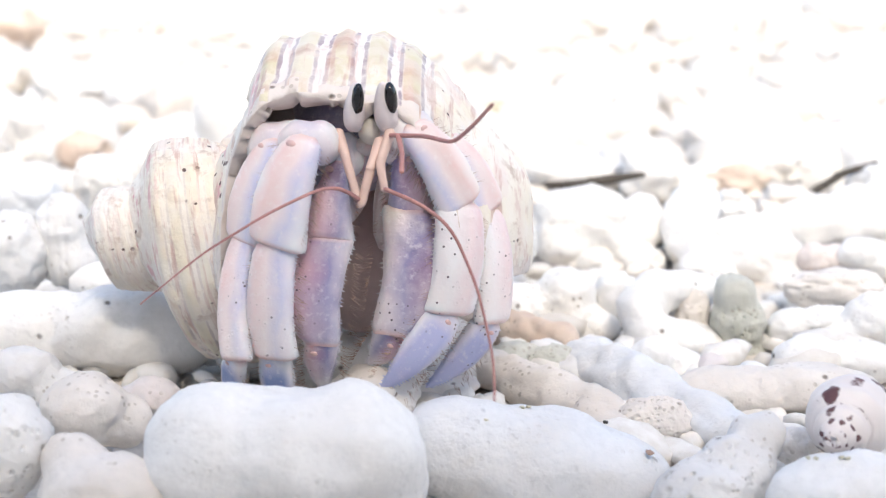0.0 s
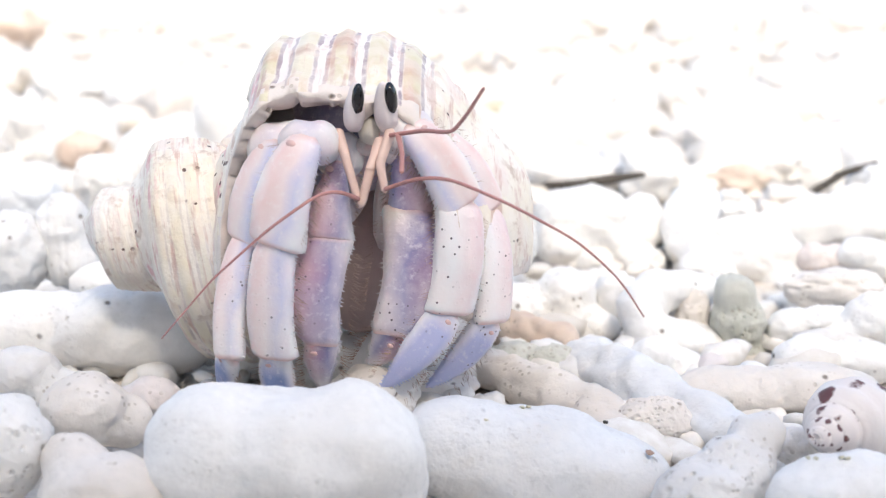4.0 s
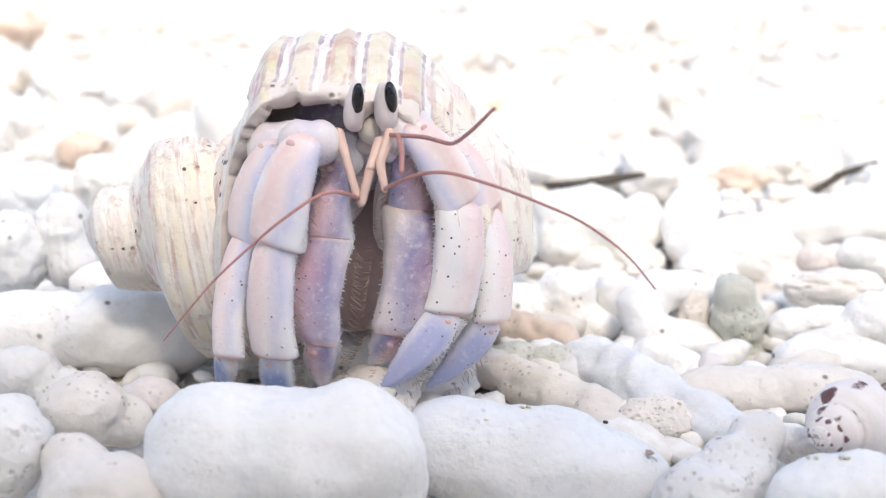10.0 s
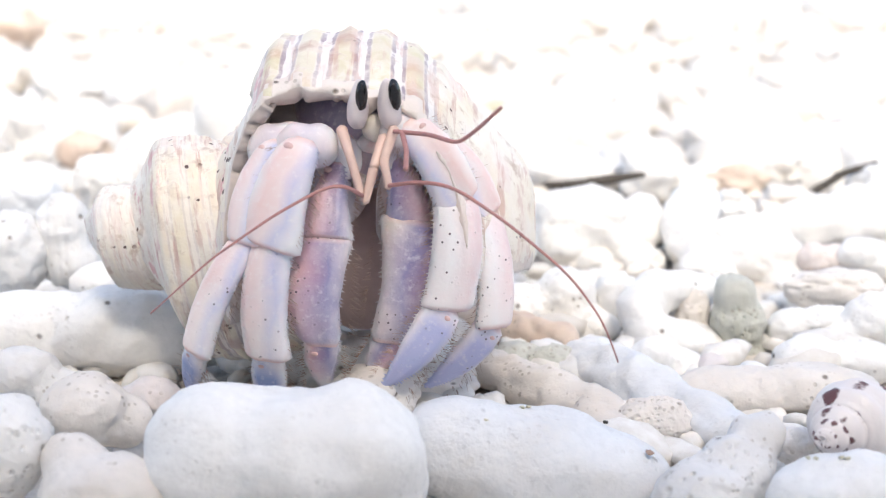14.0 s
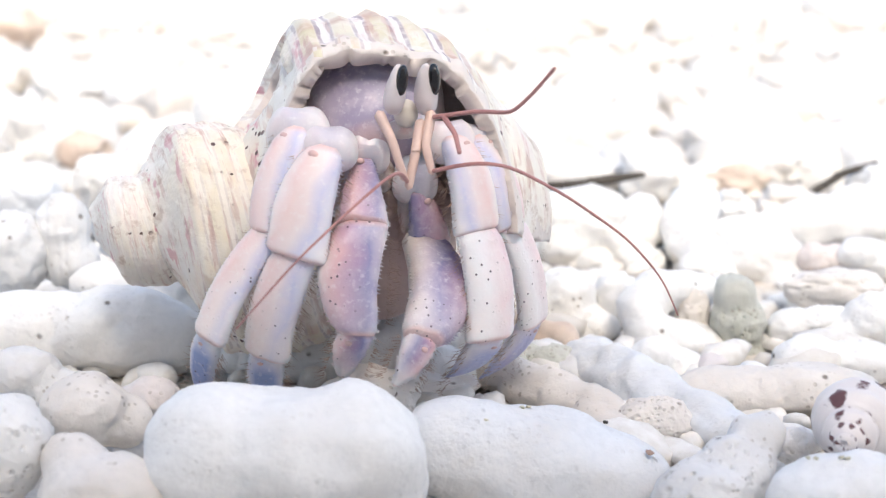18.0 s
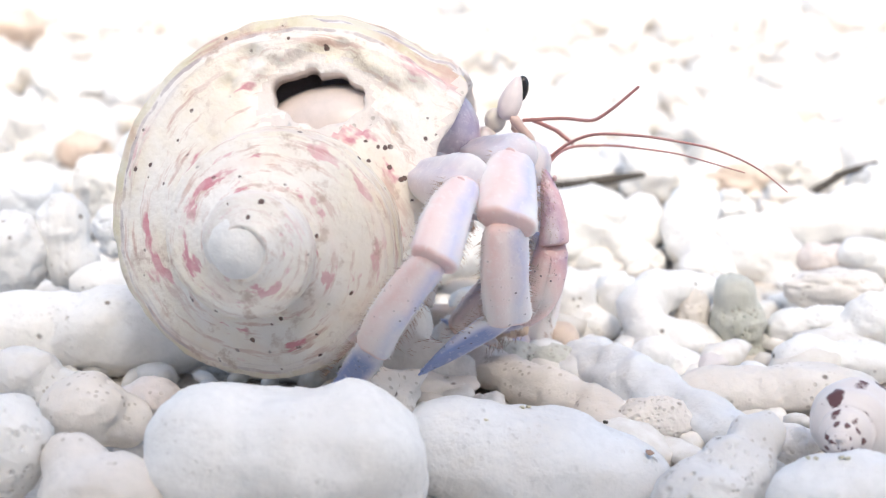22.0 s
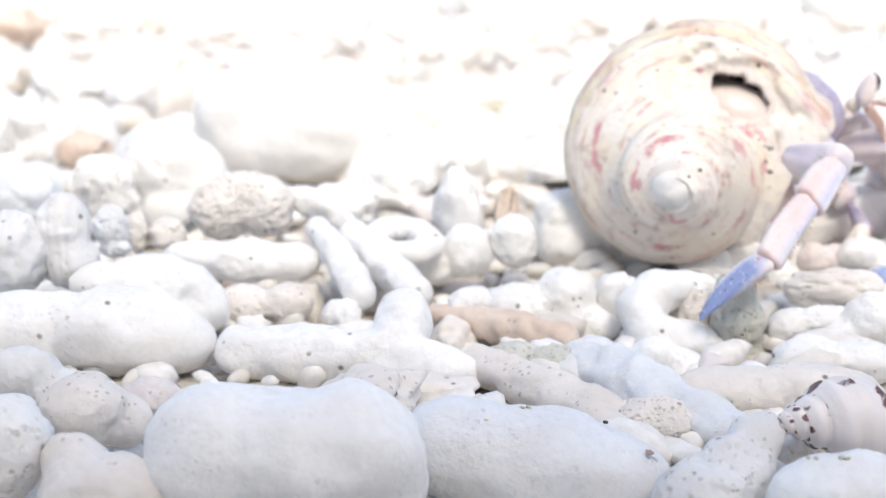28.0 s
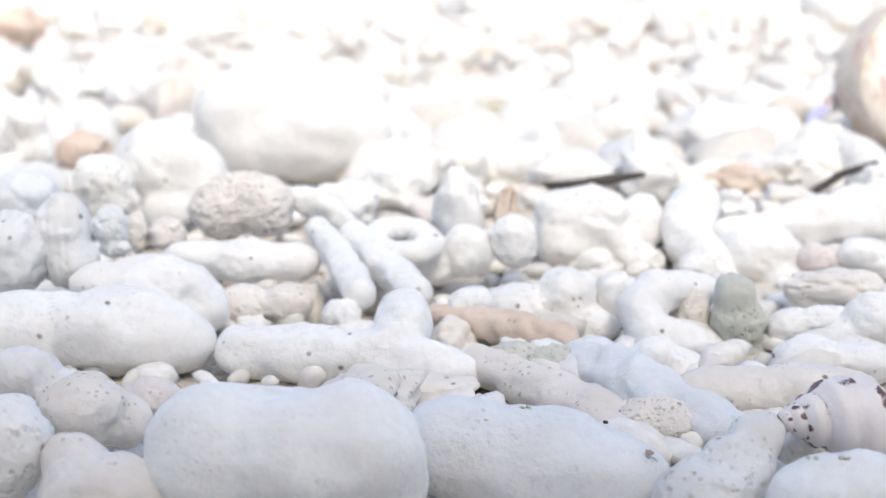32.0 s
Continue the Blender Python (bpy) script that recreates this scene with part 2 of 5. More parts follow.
FACE = limb_material("face_armour", [(0.74, 0.66, 0.60), (0.66, 0.57, 0.53), (0.56, 0.47, 0.46)], None, False, frost=0.1)


def plain(name, colour, rough, var=0.12, scale=700):
    m, t, b = material(name, rough)
    v = shifted(t)
    n = noise_tex(t, v, scale, 3)
    t.links.new(mix(t, n, colour, tuple(c * (1 - var * 2) for c in colour)), b.inputs["Base Color"])
    bump(t, b, n, 0.2, 0.0002)
    return m


STALK = plain("eyestalk_white", (0.86, 0.77, 0.76), 0.35)
EYE = plain("eye_black", (0.015, 0.013, 0.014), 0.08)
RED = plain("antenna_red", (0.56, 0.27, 0.25), 0.4, 0.2, 1500)
PEACH = plain("antenna_base_peach", (0.78, 0.56, 0.48), 0.4)
BRISTLE = plain("bristle_amber", (0.50, 0.34, 0.26), 0.5)
MOUTH = plain("mouth_yellowish", (0.78, 0.72, 0.64), 0.45)
JOINT = plain("joint_skin", (0.74, 0.50, 0.48), 0.4)
INSIDE = plain("shell_lining", (0.80, 0.70, 0.65), 0.3)
FLESH = plain("belly_flesh", (0.62, 0.46, 0.42), 0.5)


def spotted_material():
    m, t, b = material("spotted_snail_shell", 0.35)
    uv = t.nodes.new("ShaderNodeUVMap")
    mp = node(t, "ShaderNodeMapping", Scale=(9.0, 4.5, 1.0))
    t.links.new(uv.outputs[0], mp.inputs[0])
    vor = node(t, "ShaderNodeTexVoronoi", Scale=1.0, Randomness=0.85)
    t.links.new(mp.outputs[0], vor.inputs["Vector"])
    tc = t.nodes.new("ShaderNodeTexCoord")
    ragged = math_node(t, "MULTIPLY_ADD", noise_tex(t, tc.outputs["Object"], 700, 4, 0.65), 0.55, -0.27)
    spots = ramp(t, math_node(t, "ADD", vor.outputs["Distance"], ragged), [(0.31, (1, 1, 1)), (0.39, (0, 0, 0))])
    base = mix(t, noise_tex(t, tc.outputs["Object"], 300, 3), (0.85, 0.82, 0.80), (0.78, 0.69, 0.66))
    t.links.new(mix(t, spots, base, (0.14, 0.06, 0.06)), b.inputs["Base Color"])
    bump(t, b, noise_tex(t, tc.outputs["Object"], 1500, 3), 0.3, 0.0003)
    return m


SPOTTED = spotted_material()

# ---- building helpers ----
def mesh_from(name, verts, faces, mat, smooth=True):
    me = bpy.data.meshes.new(name)
    me.from_pydata([tuple(v) for v in verts], [], faces)
    me.materials.append(mat)
    if smooth:
        me.polygons.foreach_set("use_smooth", [True] * len(me.polygons))
    me.update()
    return me


def part(name, mesh, parent, label=""):
    ob = new(name, mesh)
    ob.parent = parent
    if label:
        ob["label"] = label
    return ob


BALLS = {}


def ball(level):
    """Unit sphere of even triangles: points and faces."""
    if level not in BALLS:
        bm = bmesh.new()
        bmesh.ops.create_icosphere(bm, subdivisions=level, radius=1)
        bm.verts.ensure_lookup_table()
        BALLS[level] = (np.array([v.co[:] for v in bm.verts]), [tuple(v.index for v in f.verts) for f in bm.faces])
        bm.free()
    return BALLS[level]


def swell(p, seed, freq, octaves=2):
    off = Vector((seed * 7.31, seed * 3.77, seed * 5.13))
    return np.array([noise.fractal(Vector(q) * freq + off, 1.0, 2.0, octaves) for q in p])


def pits_at(p, rng, count, radius, depth):
    """How far the surface sinks at unit points p, for count round pits on a ball."""
    c = rng.normal(size=(count, 3))
    c /= np.linalg.norm(c, axis=1)[:, None]
    sink = np.zeros(len(p))
    for q in c:
        r = radius * rng.uniform(0.6, 1.3)
        d = np.linalg.norm(p - q, axis=1) / r
        sink = np.maximum(sink, np.clip(1.25 - d * d, 0, 1) ** 0.6 * depth * (r / radius))
    return sink


STONE_LABEL = {
    "white": "bleached white coral pebble", "pored": "bleached white coral pebble", "cream": "cream coral pebble", "grey": "pale grey coral pebble",
    "blue": "shade-tinted white coral pebble", "pink": "pinkish white coral pebble", "orange": "tan worn coral pebble",
    "dark": "greenish grey coral pebble", "yellow": "yellowish flat coral pebble"}
FORM_LABEL = {
    "worn": "rounded by the sea", "smooth": "worn smooth by the sea", "rough": "with a lumpy surface", "pitted": "dotted with small pits", "porous": "full of pores",
    "holed": "with deep round holes", "ribbed": "with fine ribs", "specked": "with dark specks"}


def pebble(x, y, z, a, b, c, lean=0, seed=0, skin="white", form="smooth", boxy=2.3, label="", name="coral_pebble"):
    rng = np.random.default_rng(seed + 100)
    fine = form in ("pitted", "porous", "holed", "ribbed")
    p, faces = ball(5 if fine else 4)
    q = np.abs(p) ** (2.0 / boxy) * np.sign(p)
    q = q / (np.abs(q) ** boxy).sum(axis=1)[:, None] ** (1 / boxy)
    amp = {"worn": 0.17, "smooth": 0.34, "rough": 0.45, "pitted": 0.24, "porous": 0.22, "holed": 0.30, "ribbed": 0.22, "specked": 0.14}[form]
    k = 1 + amp * swell(p, seed, 1.15, 2) + (0.05 if form == "worn" else 0.10) * swell(p, seed + 50, 2.4, 2) + 0.012 * swell(p, seed + 70, 9, 2)
    if form == "rough":
        k += 0.07 * swell(p, seed + 9, 4.5, 3)
        k -= pits_at(p, rng, 16, 0.11, 0.10)
    if form == "pitted":
        k -= pits_at(p, rng, 90, 0.07, 0.10)
    if form == "porous":
        k += 0.02 * swell(p, seed + 9, 6, 2)
        k -= pits_at(p, rng, 130, 0.065, 0.09)
    if form == "holed":
        k -= pits_at(p, rng, 11, 0.28, 0.5)
    if form == "ribbed":
        k += 0.025 * np.sin(p[:, 0] * 26 + 2 * p[:, 2])
        k -= pits_at(p, rng, 40, 0.07, 0.09)
    if form == "specked":
        k -= pits_at(p, rng, 16, 0.08, 0.08)
    v = q * k[:, None]
    low, top = v.min(axis=0), v.max(axis=0)
    v = ((v - low) / (top - low) * 2 - 1) * np.array([a, b, c]) * MM
    if skin == "white" and form not in ("smooth", "worn"):
        skin = "pored"
    ob = new(name, mesh_from(name, v, faces, SKIN[skin]))
    ob.matrix_world = pose(x * MM, y * MM, z * MM, 0, lean, rng.uniform(-12, 12))
    return tagged(ob, label or STONE_LABEL[skin] + " " + FORM_LABEL[form], "coral pebble", "coral rubble")


def tube(points, radii, sides=20, rings=40, lump=0.0, seed=0, caps=3):
    """A closed tube with round ends along points: verts and faces, in the unit of the points."""
    pts = np.array(points, float)
    seg = np.r_[0, np.cumsum(np.linalg.norm(np.diff(pts, axis=0), axis=1))]
    s = np.linspace(0, seg[-1], rings)
    # smooth the path by averaging
    c = np.stack([np.interp(s, seg, pts[:, i]) for i in range(3)], 1)
    r = np.interp(s, seg, radii)
    for _ in range(max(1, rings // 6)):
        c[1:-1] = 0.5 * c[1:-1] + 0.25 * (c[:-2] + c[2:])
        r[1:-1] = 0.5 * r[1:-1] + 0.25 * (r[:-2] + r[2:])
    tan = np.gradient(c, axis=0)
    tan /= np.linalg.norm(tan, axis=1)[:, None] + 1e-12
    up = Vector((0.13, 0.21, 1)).normalized()
    verts, rows = [], []
    order = [(0, -math.cos(a), math.sin(a)) for a in np.linspace(0.15, math.pi / 2 - 0.2, caps)]
    order += [(i, 0, 1) for i in range(rings)]
    order += [(rings - 1, math.sin(a), math.cos(a)) for a in np.linspace(0.2, math.pi / 2 - 0.15, caps)]
    for i, push, k in order:
        t = Vector(tan[i])
        u = t.cross(up).normalized() if abs(t.dot(up)) < 0.97 else t.cross(Vector((1, 0, 0))).normalized()
        w = u.cross(t)
        o = Vector(c[i]) + t * push * r[i]
        row = []
        for j in range(sides):
            a = 2 * math.pi * j / sides
            d = u * math.cos(a) + w * math.sin(a)
            f = 1.0
            if lump:
                f += lump * noise.fractal((o / max(radii) + d) * 0.9 + Vector((seed * 3.1, 0, 0)), 1.0, 2.0, 3)
            row.append(len(verts))
            verts.append(o + d * r[i] * k * f)
        rows.append(row)
    faces = []
    for ra, rb in zip(rows[:-1], rows[1:]):
        for j in range(sides):
            n = (j + 1) % sides
            faces.append((ra[j], ra[n], rb[n], rb[j]))
    faces.append(tuple(rows[0][::-1]))
    faces.append(tuple(rows[-1]))
    return [Vector(v) for v in verts], faces


def branch(points, seed=0, skin="white", pitted=False, label="", name="coral_branch"):
    pts = [p[:3] for p in points]
    rad = [p[3] for p in points]
    o = np.mean(np.array(pts), axis=0)
    verts, faces = tube([np.array(p) - o for p in pts], rad, 40 if pitted else 34, 70 if pitted else 56, 0.27, seed, 7)
    if pitted:
        rng = np.random.default_rng(seed)
        arr = np.array([v[:] for v in verts])
        mid = arr.mean(axis=0)
        pick = arr[rng.integers(0, len(arr), 60)]
        for q in pick:
            r = 0.10 * max(rad) * rng.uniform(0.7, 1.3)
            d = np.linalg.norm(arr - q, axis=1) / r
            f = np.clip(1.3 - d * d, 0, 1)[:, None] * 0.06
            arr = arr * (1 - f) + mid * f
        verts = arr
    ob = new(name, mesh_from(name, [np.array(v) * MM for v in verts], faces, SKIN[skin]))
    ob.location = Vector(o) * MM
    return tagged(ob, label or "finger-shaped " + STONE_LABEL[skin].replace("pebble", "branch") + " lying in rubble", "coral branch", "coral rubble")


def merged(q, lobes, soft):
    """Signed distance, about, from points q to a soft union of ellipsoids."""
    total = None
    for l in lobes:
        d = (np.linalg.norm((q - l[:3]) / l[3:], axis=-1) - 1) * l[3:].min()
        if total is None:
            total = d
        else:
            h = np.clip(0.5 + 0.5 * (total - d) / soft, 0, 1)
            total = total * (1 - h) + d * h - soft * h * (1 - h)
    return total


def stone(lobes, seed, skin="white", form="smooth", label="", name="coral_pebble"):
    """A sea-worn coral stone: a soft union of a few rounded lobes (centre and half axes), with its surface roughened, pitted or ribbed."""
    rng = np.random.default_rng(seed + 100)
    lobes = np.array(lobes)
    weight = lobes[:, 3:].prod(axis=1)
    o = (lobes[:, :3] * weight[:, None]).sum(axis=0) / weight.sum()
    lobes[:, :3] -= o
    p, faces = ball(6 if form in ("pitted", "porous") else 5)
    reach = np.linspace(0, (np.linalg.norm(lobes[:, :3], axis=1) + lobes[:, 3:].max(axis=1)).max() * 1.1, 90)
    soft = 0.40 * lobes[:, 3:].min()
    far = np.zeros(len(p))
    for r in reach:
        far = np.where(merged(p * r, lobes, soft) < 0, r, far)
    lo, hi = far, far + reach[1]
    for _ in range(8):
        mid = (lo + hi) / 2
        inside = merged(p * mid[:, None], lobes, soft) < 0
        lo, hi = np.where(inside, mid, lo), np.where(inside, hi, mid)
    v = p * lo[:, None]
    size = float(np.cbrt(weight.max()))
    q = v / size
    k = 0.13 * swell(q, seed, 1.2, 2) - 0.06 * np.maximum(0, swell(q, seed + 30, 1.9, 1))  + 0.045 * swell(q, seed + 50, 3.0, 2) + 0.008 * swell(q, seed + 70, 11, 2)
    if form == "worn":
        k *= 0.8
    if form == "rough":
        k += 0.045 * swell(q, seed + 9, 4.5, 3) - 0.5 * pits_at(p, rng, 16, 0.11, 0.10)
    if form == "pitted":
        k -= pits_at(p, rng, 130, 0.045, 0.10)
    if form == "porous":
        k += 0.03 * swell(q, seed + 9, 6, 2) - pits_at(p, rng, 200, 0.05, 0.10)
    if form == "holed":
        k -= pits_at(p, rng, 11, 0.28, 0.5)
    if form == "ribbed":
        k += 0.018 * np.sin(q[:, 0] * 22 + 2 * q[:, 2]) - 0.6 * pits_at(p, rng, 40, 0.07, 0.09)
    if form == "specked":
        k -= 0.7 * pits_at(p, rng, 16, 0.08, 0.08)
    v = v + p * (k * size)[:, None]
    if skin == "white" and form not in ("smooth", "worn"):
        skin = "pored"
    ob = new(name, mesh_from(name, v * MM, faces, SKIN[skin]))
    ob.location = Vector(o) * MM
    return tagged(ob, label or STONE_LABEL[skin] + " " + FORM_LABEL[form], "coral pebble", "coral rubble")


def antler(tubes, seed, skin, label, name):
    """A piece of branching coral: tapered arms (place and radius) grown together into one skin."""
    o = np.mean([q[:3] for q in tubes[0]], axis=0)
    verts, faces = [], []
    for points in tubes:
        v, f = tube([np.array(q[:3]) - o for q in points], [q[3] for q in points], 30, 46, 0.22, seed, 6)
        faces += [tuple(i + len(verts) for i in g) for g in f]
        verts += [np.array(q) * MM for q in v]
    ob = new(name, mesh_from(name, verts, faces, SKIN[skin]))
    ob.location = Vector(o) * MM
    skin_over = ob.modifiers.new("grown_together", "REMESH")
    skin_over.mode, skin_over.voxel_size, skin_over.use_smooth_shade = "VOXEL", 0.35 * MM, True
    even = ob.modifiers.new("worn", "SMOOTH")
    even.factor, even.iterations = 0.5, 5
    return tagged(ob, label, name.replace("_", " "), "coral rubble")


# ---- ground: one sheet of coral sand to the horizon ----
def ground():
    xs = np.concatenate([-np.geomspace(400, 0.4, 50), np.linspace(-0.38, 0.38, 90), np.geomspace(0.4, 400, 50)])
    ys = np.concatenate([-np.geomspace(100, 0.1, 30), np.linspace(-0.08, 0.5, 120), np.geomspace(0.52, 900, 60)])
    verts = []
    for yy in ys:
        for xx in xs:
            d = math.hypot(xx, yy - 0.2)
            h = 0.0015 * noise.fractal(Vector((xx * 60, yy * 60, 0)), 1, 2, 3) if d < 2 else 0
            h += 0.012 * max(0, min(1, (d - 0.4) / 2)) * noise.noise(Vector((xx * 2.2, yy * 2.2, 3)))
            verts.append((xx, yy, h - 0.004))
    w = len(xs)
    faces = [(j * w + i, j * w + i + 1, (j + 1) * w + i + 1, (j + 1) * w + i) for j in range(len(ys) - 1) for i in range(w - 1)]
    ob = new("ground", mesh_from("ground", verts, faces, SAND))
    tagged(ob, "pale coral sand under the rubble", "ground", kind="structure")


ground()


def bank():
    """An unseen slope added at the back of the camera to shade the near pebbles."""
    verts = []
    for i in range(41):
        for j in range(25):
            x = (i - 20) * 0.09
            s = j / 24
            if s <= 0.5:
                y, z = -0.10 - 0.22 * (2 * s) ** 1.3, -0.01 + 0.605 * (2 * s) ** 1.1
            else:
                # the back of the added slope falls away gently
                y, z = -0.32 - 1.3 * (2 * s - 1), -0.02 + 0.615 * math.cos(math.pi / 2 * (2 * s - 1)) ** 1.2
            verts.append((x * 1.4, y, z + 0.02 * noise.noise(Vector((x * 4, s * 10, 2)))))
    faces = [(i * 25 + j, i * 25 + j + 1, (i + 1) * 25 + j + 1, (i + 1) * 25 + j) for i in range(40) for j in range(24)]
    ob = new("bank", mesh_from("bank", verts, faces, SAND))
    tagged(ob, "unseen slope of coral sand added to shade the near pebbles", "bank", kind="structure")


bank()


def scatter(name, count, near, far, half, small, large, level, sink, seed, label):
    """Loose coral bits strewn over the ground, joined into one."""
    rng = np.random.default_rng(seed)
    p, f = ball(level)
    f = np.array(f)
    shapes = []
    for s in range(14):
        k = 1 + 0.28 * swell(p, s + seed, 1.2, 2)
        shapes.append(p * k[:, None])
    V, Fa, n = [], [], 0
    for i in range(count):
        y = near * (far / near) ** rng.random()
        x = rng.uniform(-1, 1) * (0.05 + half * y)
        r = small * (large / small) ** (rng.random() ** 1.6)
        q = shapes[rng.integers(14)] * r * rng.uniform([0.8, 0.6, 0.45], [1.6, 1.0, 0.8])
        m = np.array(Euler((rng.uniform(-.4, .4), rng.uniform(-.4, .4), rng.uniform(0, 6.3))).to_matrix())
        q = q @ m.T + np.array([x, y, -0.003 + sink * r])
        V.append(q)
        Fa.append(f + n)
        n += len(p)
    V, Fa = np.concatenate(V), np.concatenate(Fa)
    me = bpy.data.meshes.new(name)
    me.from_pydata(V.tolist(), [], Fa.tolist())
    me.polygons.foreach_set("use_smooth", [True] * len(me.polygons))
    me.materials.append(RUBBLE)
    tagged(new(name, me), label, "coral gravel", kind="stuff")


scatter("coral_gravel", 1500, 0.120, 0.30, 0.42, 0.0012, 0.0045, 2, 0.2, 1, "fine broken coral bits filling the gaps between pebbles")
scatter("coral_rubble_far", 2200, 0.26, 1.0, 0.5, 0.003, 0.011, 3, 0.5, 2, "white coral rubble strewn over the beach")
scatter("coral_rubble_distant", 5000, 0.9, 9.0, 0.5, 0.008, 0.03, 2, 0.4, 3, "white coral rubble far up the beach")

# ---- the coral rubble, from the front to the back (millimetres) ----
stone([(-21.6, 107.0, 3.6, 6.3, 6.1, 6.9), (-15.1, 107.0, 2.3, 8.0, 7.2, 7.5), (-8.3, 107.0, 3.6, 6.1, 5.9, 6.8), (-5.4, 108.0, 0.3, 4.3, 4.4, 5.8)], 1, 'white', 'worn', label='large smooth white coral pebble with rounded edges')
stone([(-1.1, 120.0, -4.3, 5.7, 5.1, 5.3), (1.5, 116.0, 0.4, 6.9, 5.3, 5.2), (9.6, 116.0, -1.6, 9.5, 6.3, 5.9), (17.2, 116.0, -4.1, 6.4, 5.6, 5.8)], 2, 'blue', 'worn', label='long smooth white coral pebble sloping away')
stone([(-41.3, 108.0, 4.0, 4.2, 4.1, 4.7), (-39.9, 110.0, 6.8, 1.4, 1.3, 1.3), (-42.3, 108.0, 0.9, 3.8, 2.8, 2.7)], 3, 'white', 'pitted')
stone([(-31.0, 104.0, 0.4, 6.2, 4.4, 4.3), (-34.6, 106.0, 3.3, 3.1, 2.5, 2.5)], 4, 'cream', 'worn')
stone([(-36.8, 118.0, 3.4, 4.5, 4.0, 4.1), (-33.3, 119.0, 1.8, 3.1, 2.6, 2.7)], 5, 'cream', 'smooth')
stone([(-47.2, 128.0, 4.0, 4.7, 3.2, 3.0), (-43.2, 128.0, 2.1, 3.9, 2.6, 2.4)], 6, 'grey', 'rough')
stone([(-31.7, 126.0, 1.9, 3.2, 2.4, 2.4), (-33.7, 126.0, 1.2, 2.5, 1.9, 1.9)], 7, 'pink', 'smooth')
stone([(35.8, 104.0, 0.0, 5.8, 4.4, 4.3), (39.9, 104.0, 0.8, 4.7, 3.8, 3.8)], 8, 'white', 'worn')
stone([(31.0, 113.0, 2.5, 2.8, 2.6, 2.7), (28.3, 110.0, 0.3, 4.0, 3.3, 3.4), (25.0, 108.0, -1.8, 5.0, 4.2, 4.2)], 9, 'grey', 'pitted', label='upright pale grey coral lump with small round pits')
stone([(21.8, 126.0, -0.6, 2.6, 2.3, 2.4), (24.4, 126.0, -0.6, 3.0, 2.6, 2.6)], 10, 'cream', 'porous')
stone([(33.5, 136.0, -1.1, 7.0, 3.8, 3.2), (43.1, 136.0, -0.6, 8.3, 4.0, 3.1)], 12, 'cream', 'smooth')
stone([(36.5, 118.0, -0.4, 2.3, 2.0, 2.1)], 13, 'cream', 'rough')
stone([(-54.5, 151.0, 1.9, 8.8, 5.5, 5.0), (-42.8, 151.0, 1.9, 9.9, 6.4, 5.9), (-34.6, 151.0, 0.6, 4.7, 4.2, 4.4)], 15, 'white', 'worn', label='broad flat white coral slab')
stone([(-39.2, 162.0, 3.8, 7.8, 5.7, 5.5), (-34.0, 162.0, 1.2, 4.2, 4.0, 4.4), (-45.8, 162.0, 5.0, 5.5, 3.5, 3.3)], 16, 'white', 'smooth')
stone([(-28.7, 168.0, 0.6, 4.1, 3.0, 2.9), (-22.2, 168.0, 0.8, 3.6, 2.9, 2.9)], 20, 'cream', 'pitted')
stone([(-37.4, 178.0, 5.1, 5.1, 2.8, 2.4), (-29.3, 178.0, 4.4, 7.7, 4.0, 3.2), (-22.3, 178.0, 4.3, 3.6, 2.9, 2.9)], 21, 'white', 'smooth', label='long white finger of coral worn smooth')
stone([(-14.1, 163.0, 0.6, 2.8, 2.2, 2.2)], 22, 'white', 'smooth')
stone([(3.6, 187.0, 3.7, 4.1, 3.9, 4.3), (-1.8, 187.0, 1.5, 5.4, 3.4, 3.0)], 24, 'white', 'smooth')
stone([(11.0, 187.0, 6.1, 3.4, 3.3, 3.7), (11.6, 187.0, 4.1, 3.2, 3.1, 3.2)], 25, 'white', 'specked', label='small oval white pebble with dark specks')
stone([(24.3, 208.0, 4.5, 8.5, 6.0, 5.7), (21.2, 206.0, 0.9, 5.1, 4.7, 4.9), (30.5, 208.0, 0.3, 5.0, 4.0, 4.0), (35.3, 211.0, 2.9, 4.4, 4.5, 5.8)], 26, 'white', 'rough', label='lumpy white coral stone with a hollow underneath')
stone([(-61.0, 165.0, 8.3, 5.9, 5.7, 6.2)], 27, 'grey', 'ribbed')
stone([(-53.6, 168.0, 12.0, 3.8, 3.8, 4.6), (-53.0, 168.0, 7.1, 4.2, 4.0, 4.2)], 28, 'grey', 'ribbed')
stone([(-64.9, 186.0, 12.4, 6.3, 4.8, 4.7)], 29, 'blue', 'smooth')
stone([(-60.9, 215.0, 10.3, 5.7, 4.5, 4.5), (-59.8, 215.0, 6.4, 4.9, 3.7, 3.7)], 30, 'white', 'porous')
stone([(-83.4, 280.0, 5.3, 6.6, 4.9, 4.7)], 31, 'orange', 'holed')
stone([(-49.7, 178.0, 9.7, 2.7, 2.7, 3.2), (-49.0, 177.0, 6.6, 2.4, 1.6, 1.5)], 32, 'blue', 'pitted')
stone([(-47.3, 184.0, 7.5, 1.6, 1.9, 3.5)], 33, 'cream', 'rough')
stone([(-43.7, 273.0, 14.5, 12.7, 10.5, 10.7), (-28.5, 273.0, 11.9, 16.5, 13.2, 13.2), (-38.8, 273.0, 7.2, 16.6, 9.6, 8.4), (-18.9, 273.0, 10.0, 6.9, 7.0, 9.2)], 34, 'white', 'worn', label='large rounded white coral boulder')
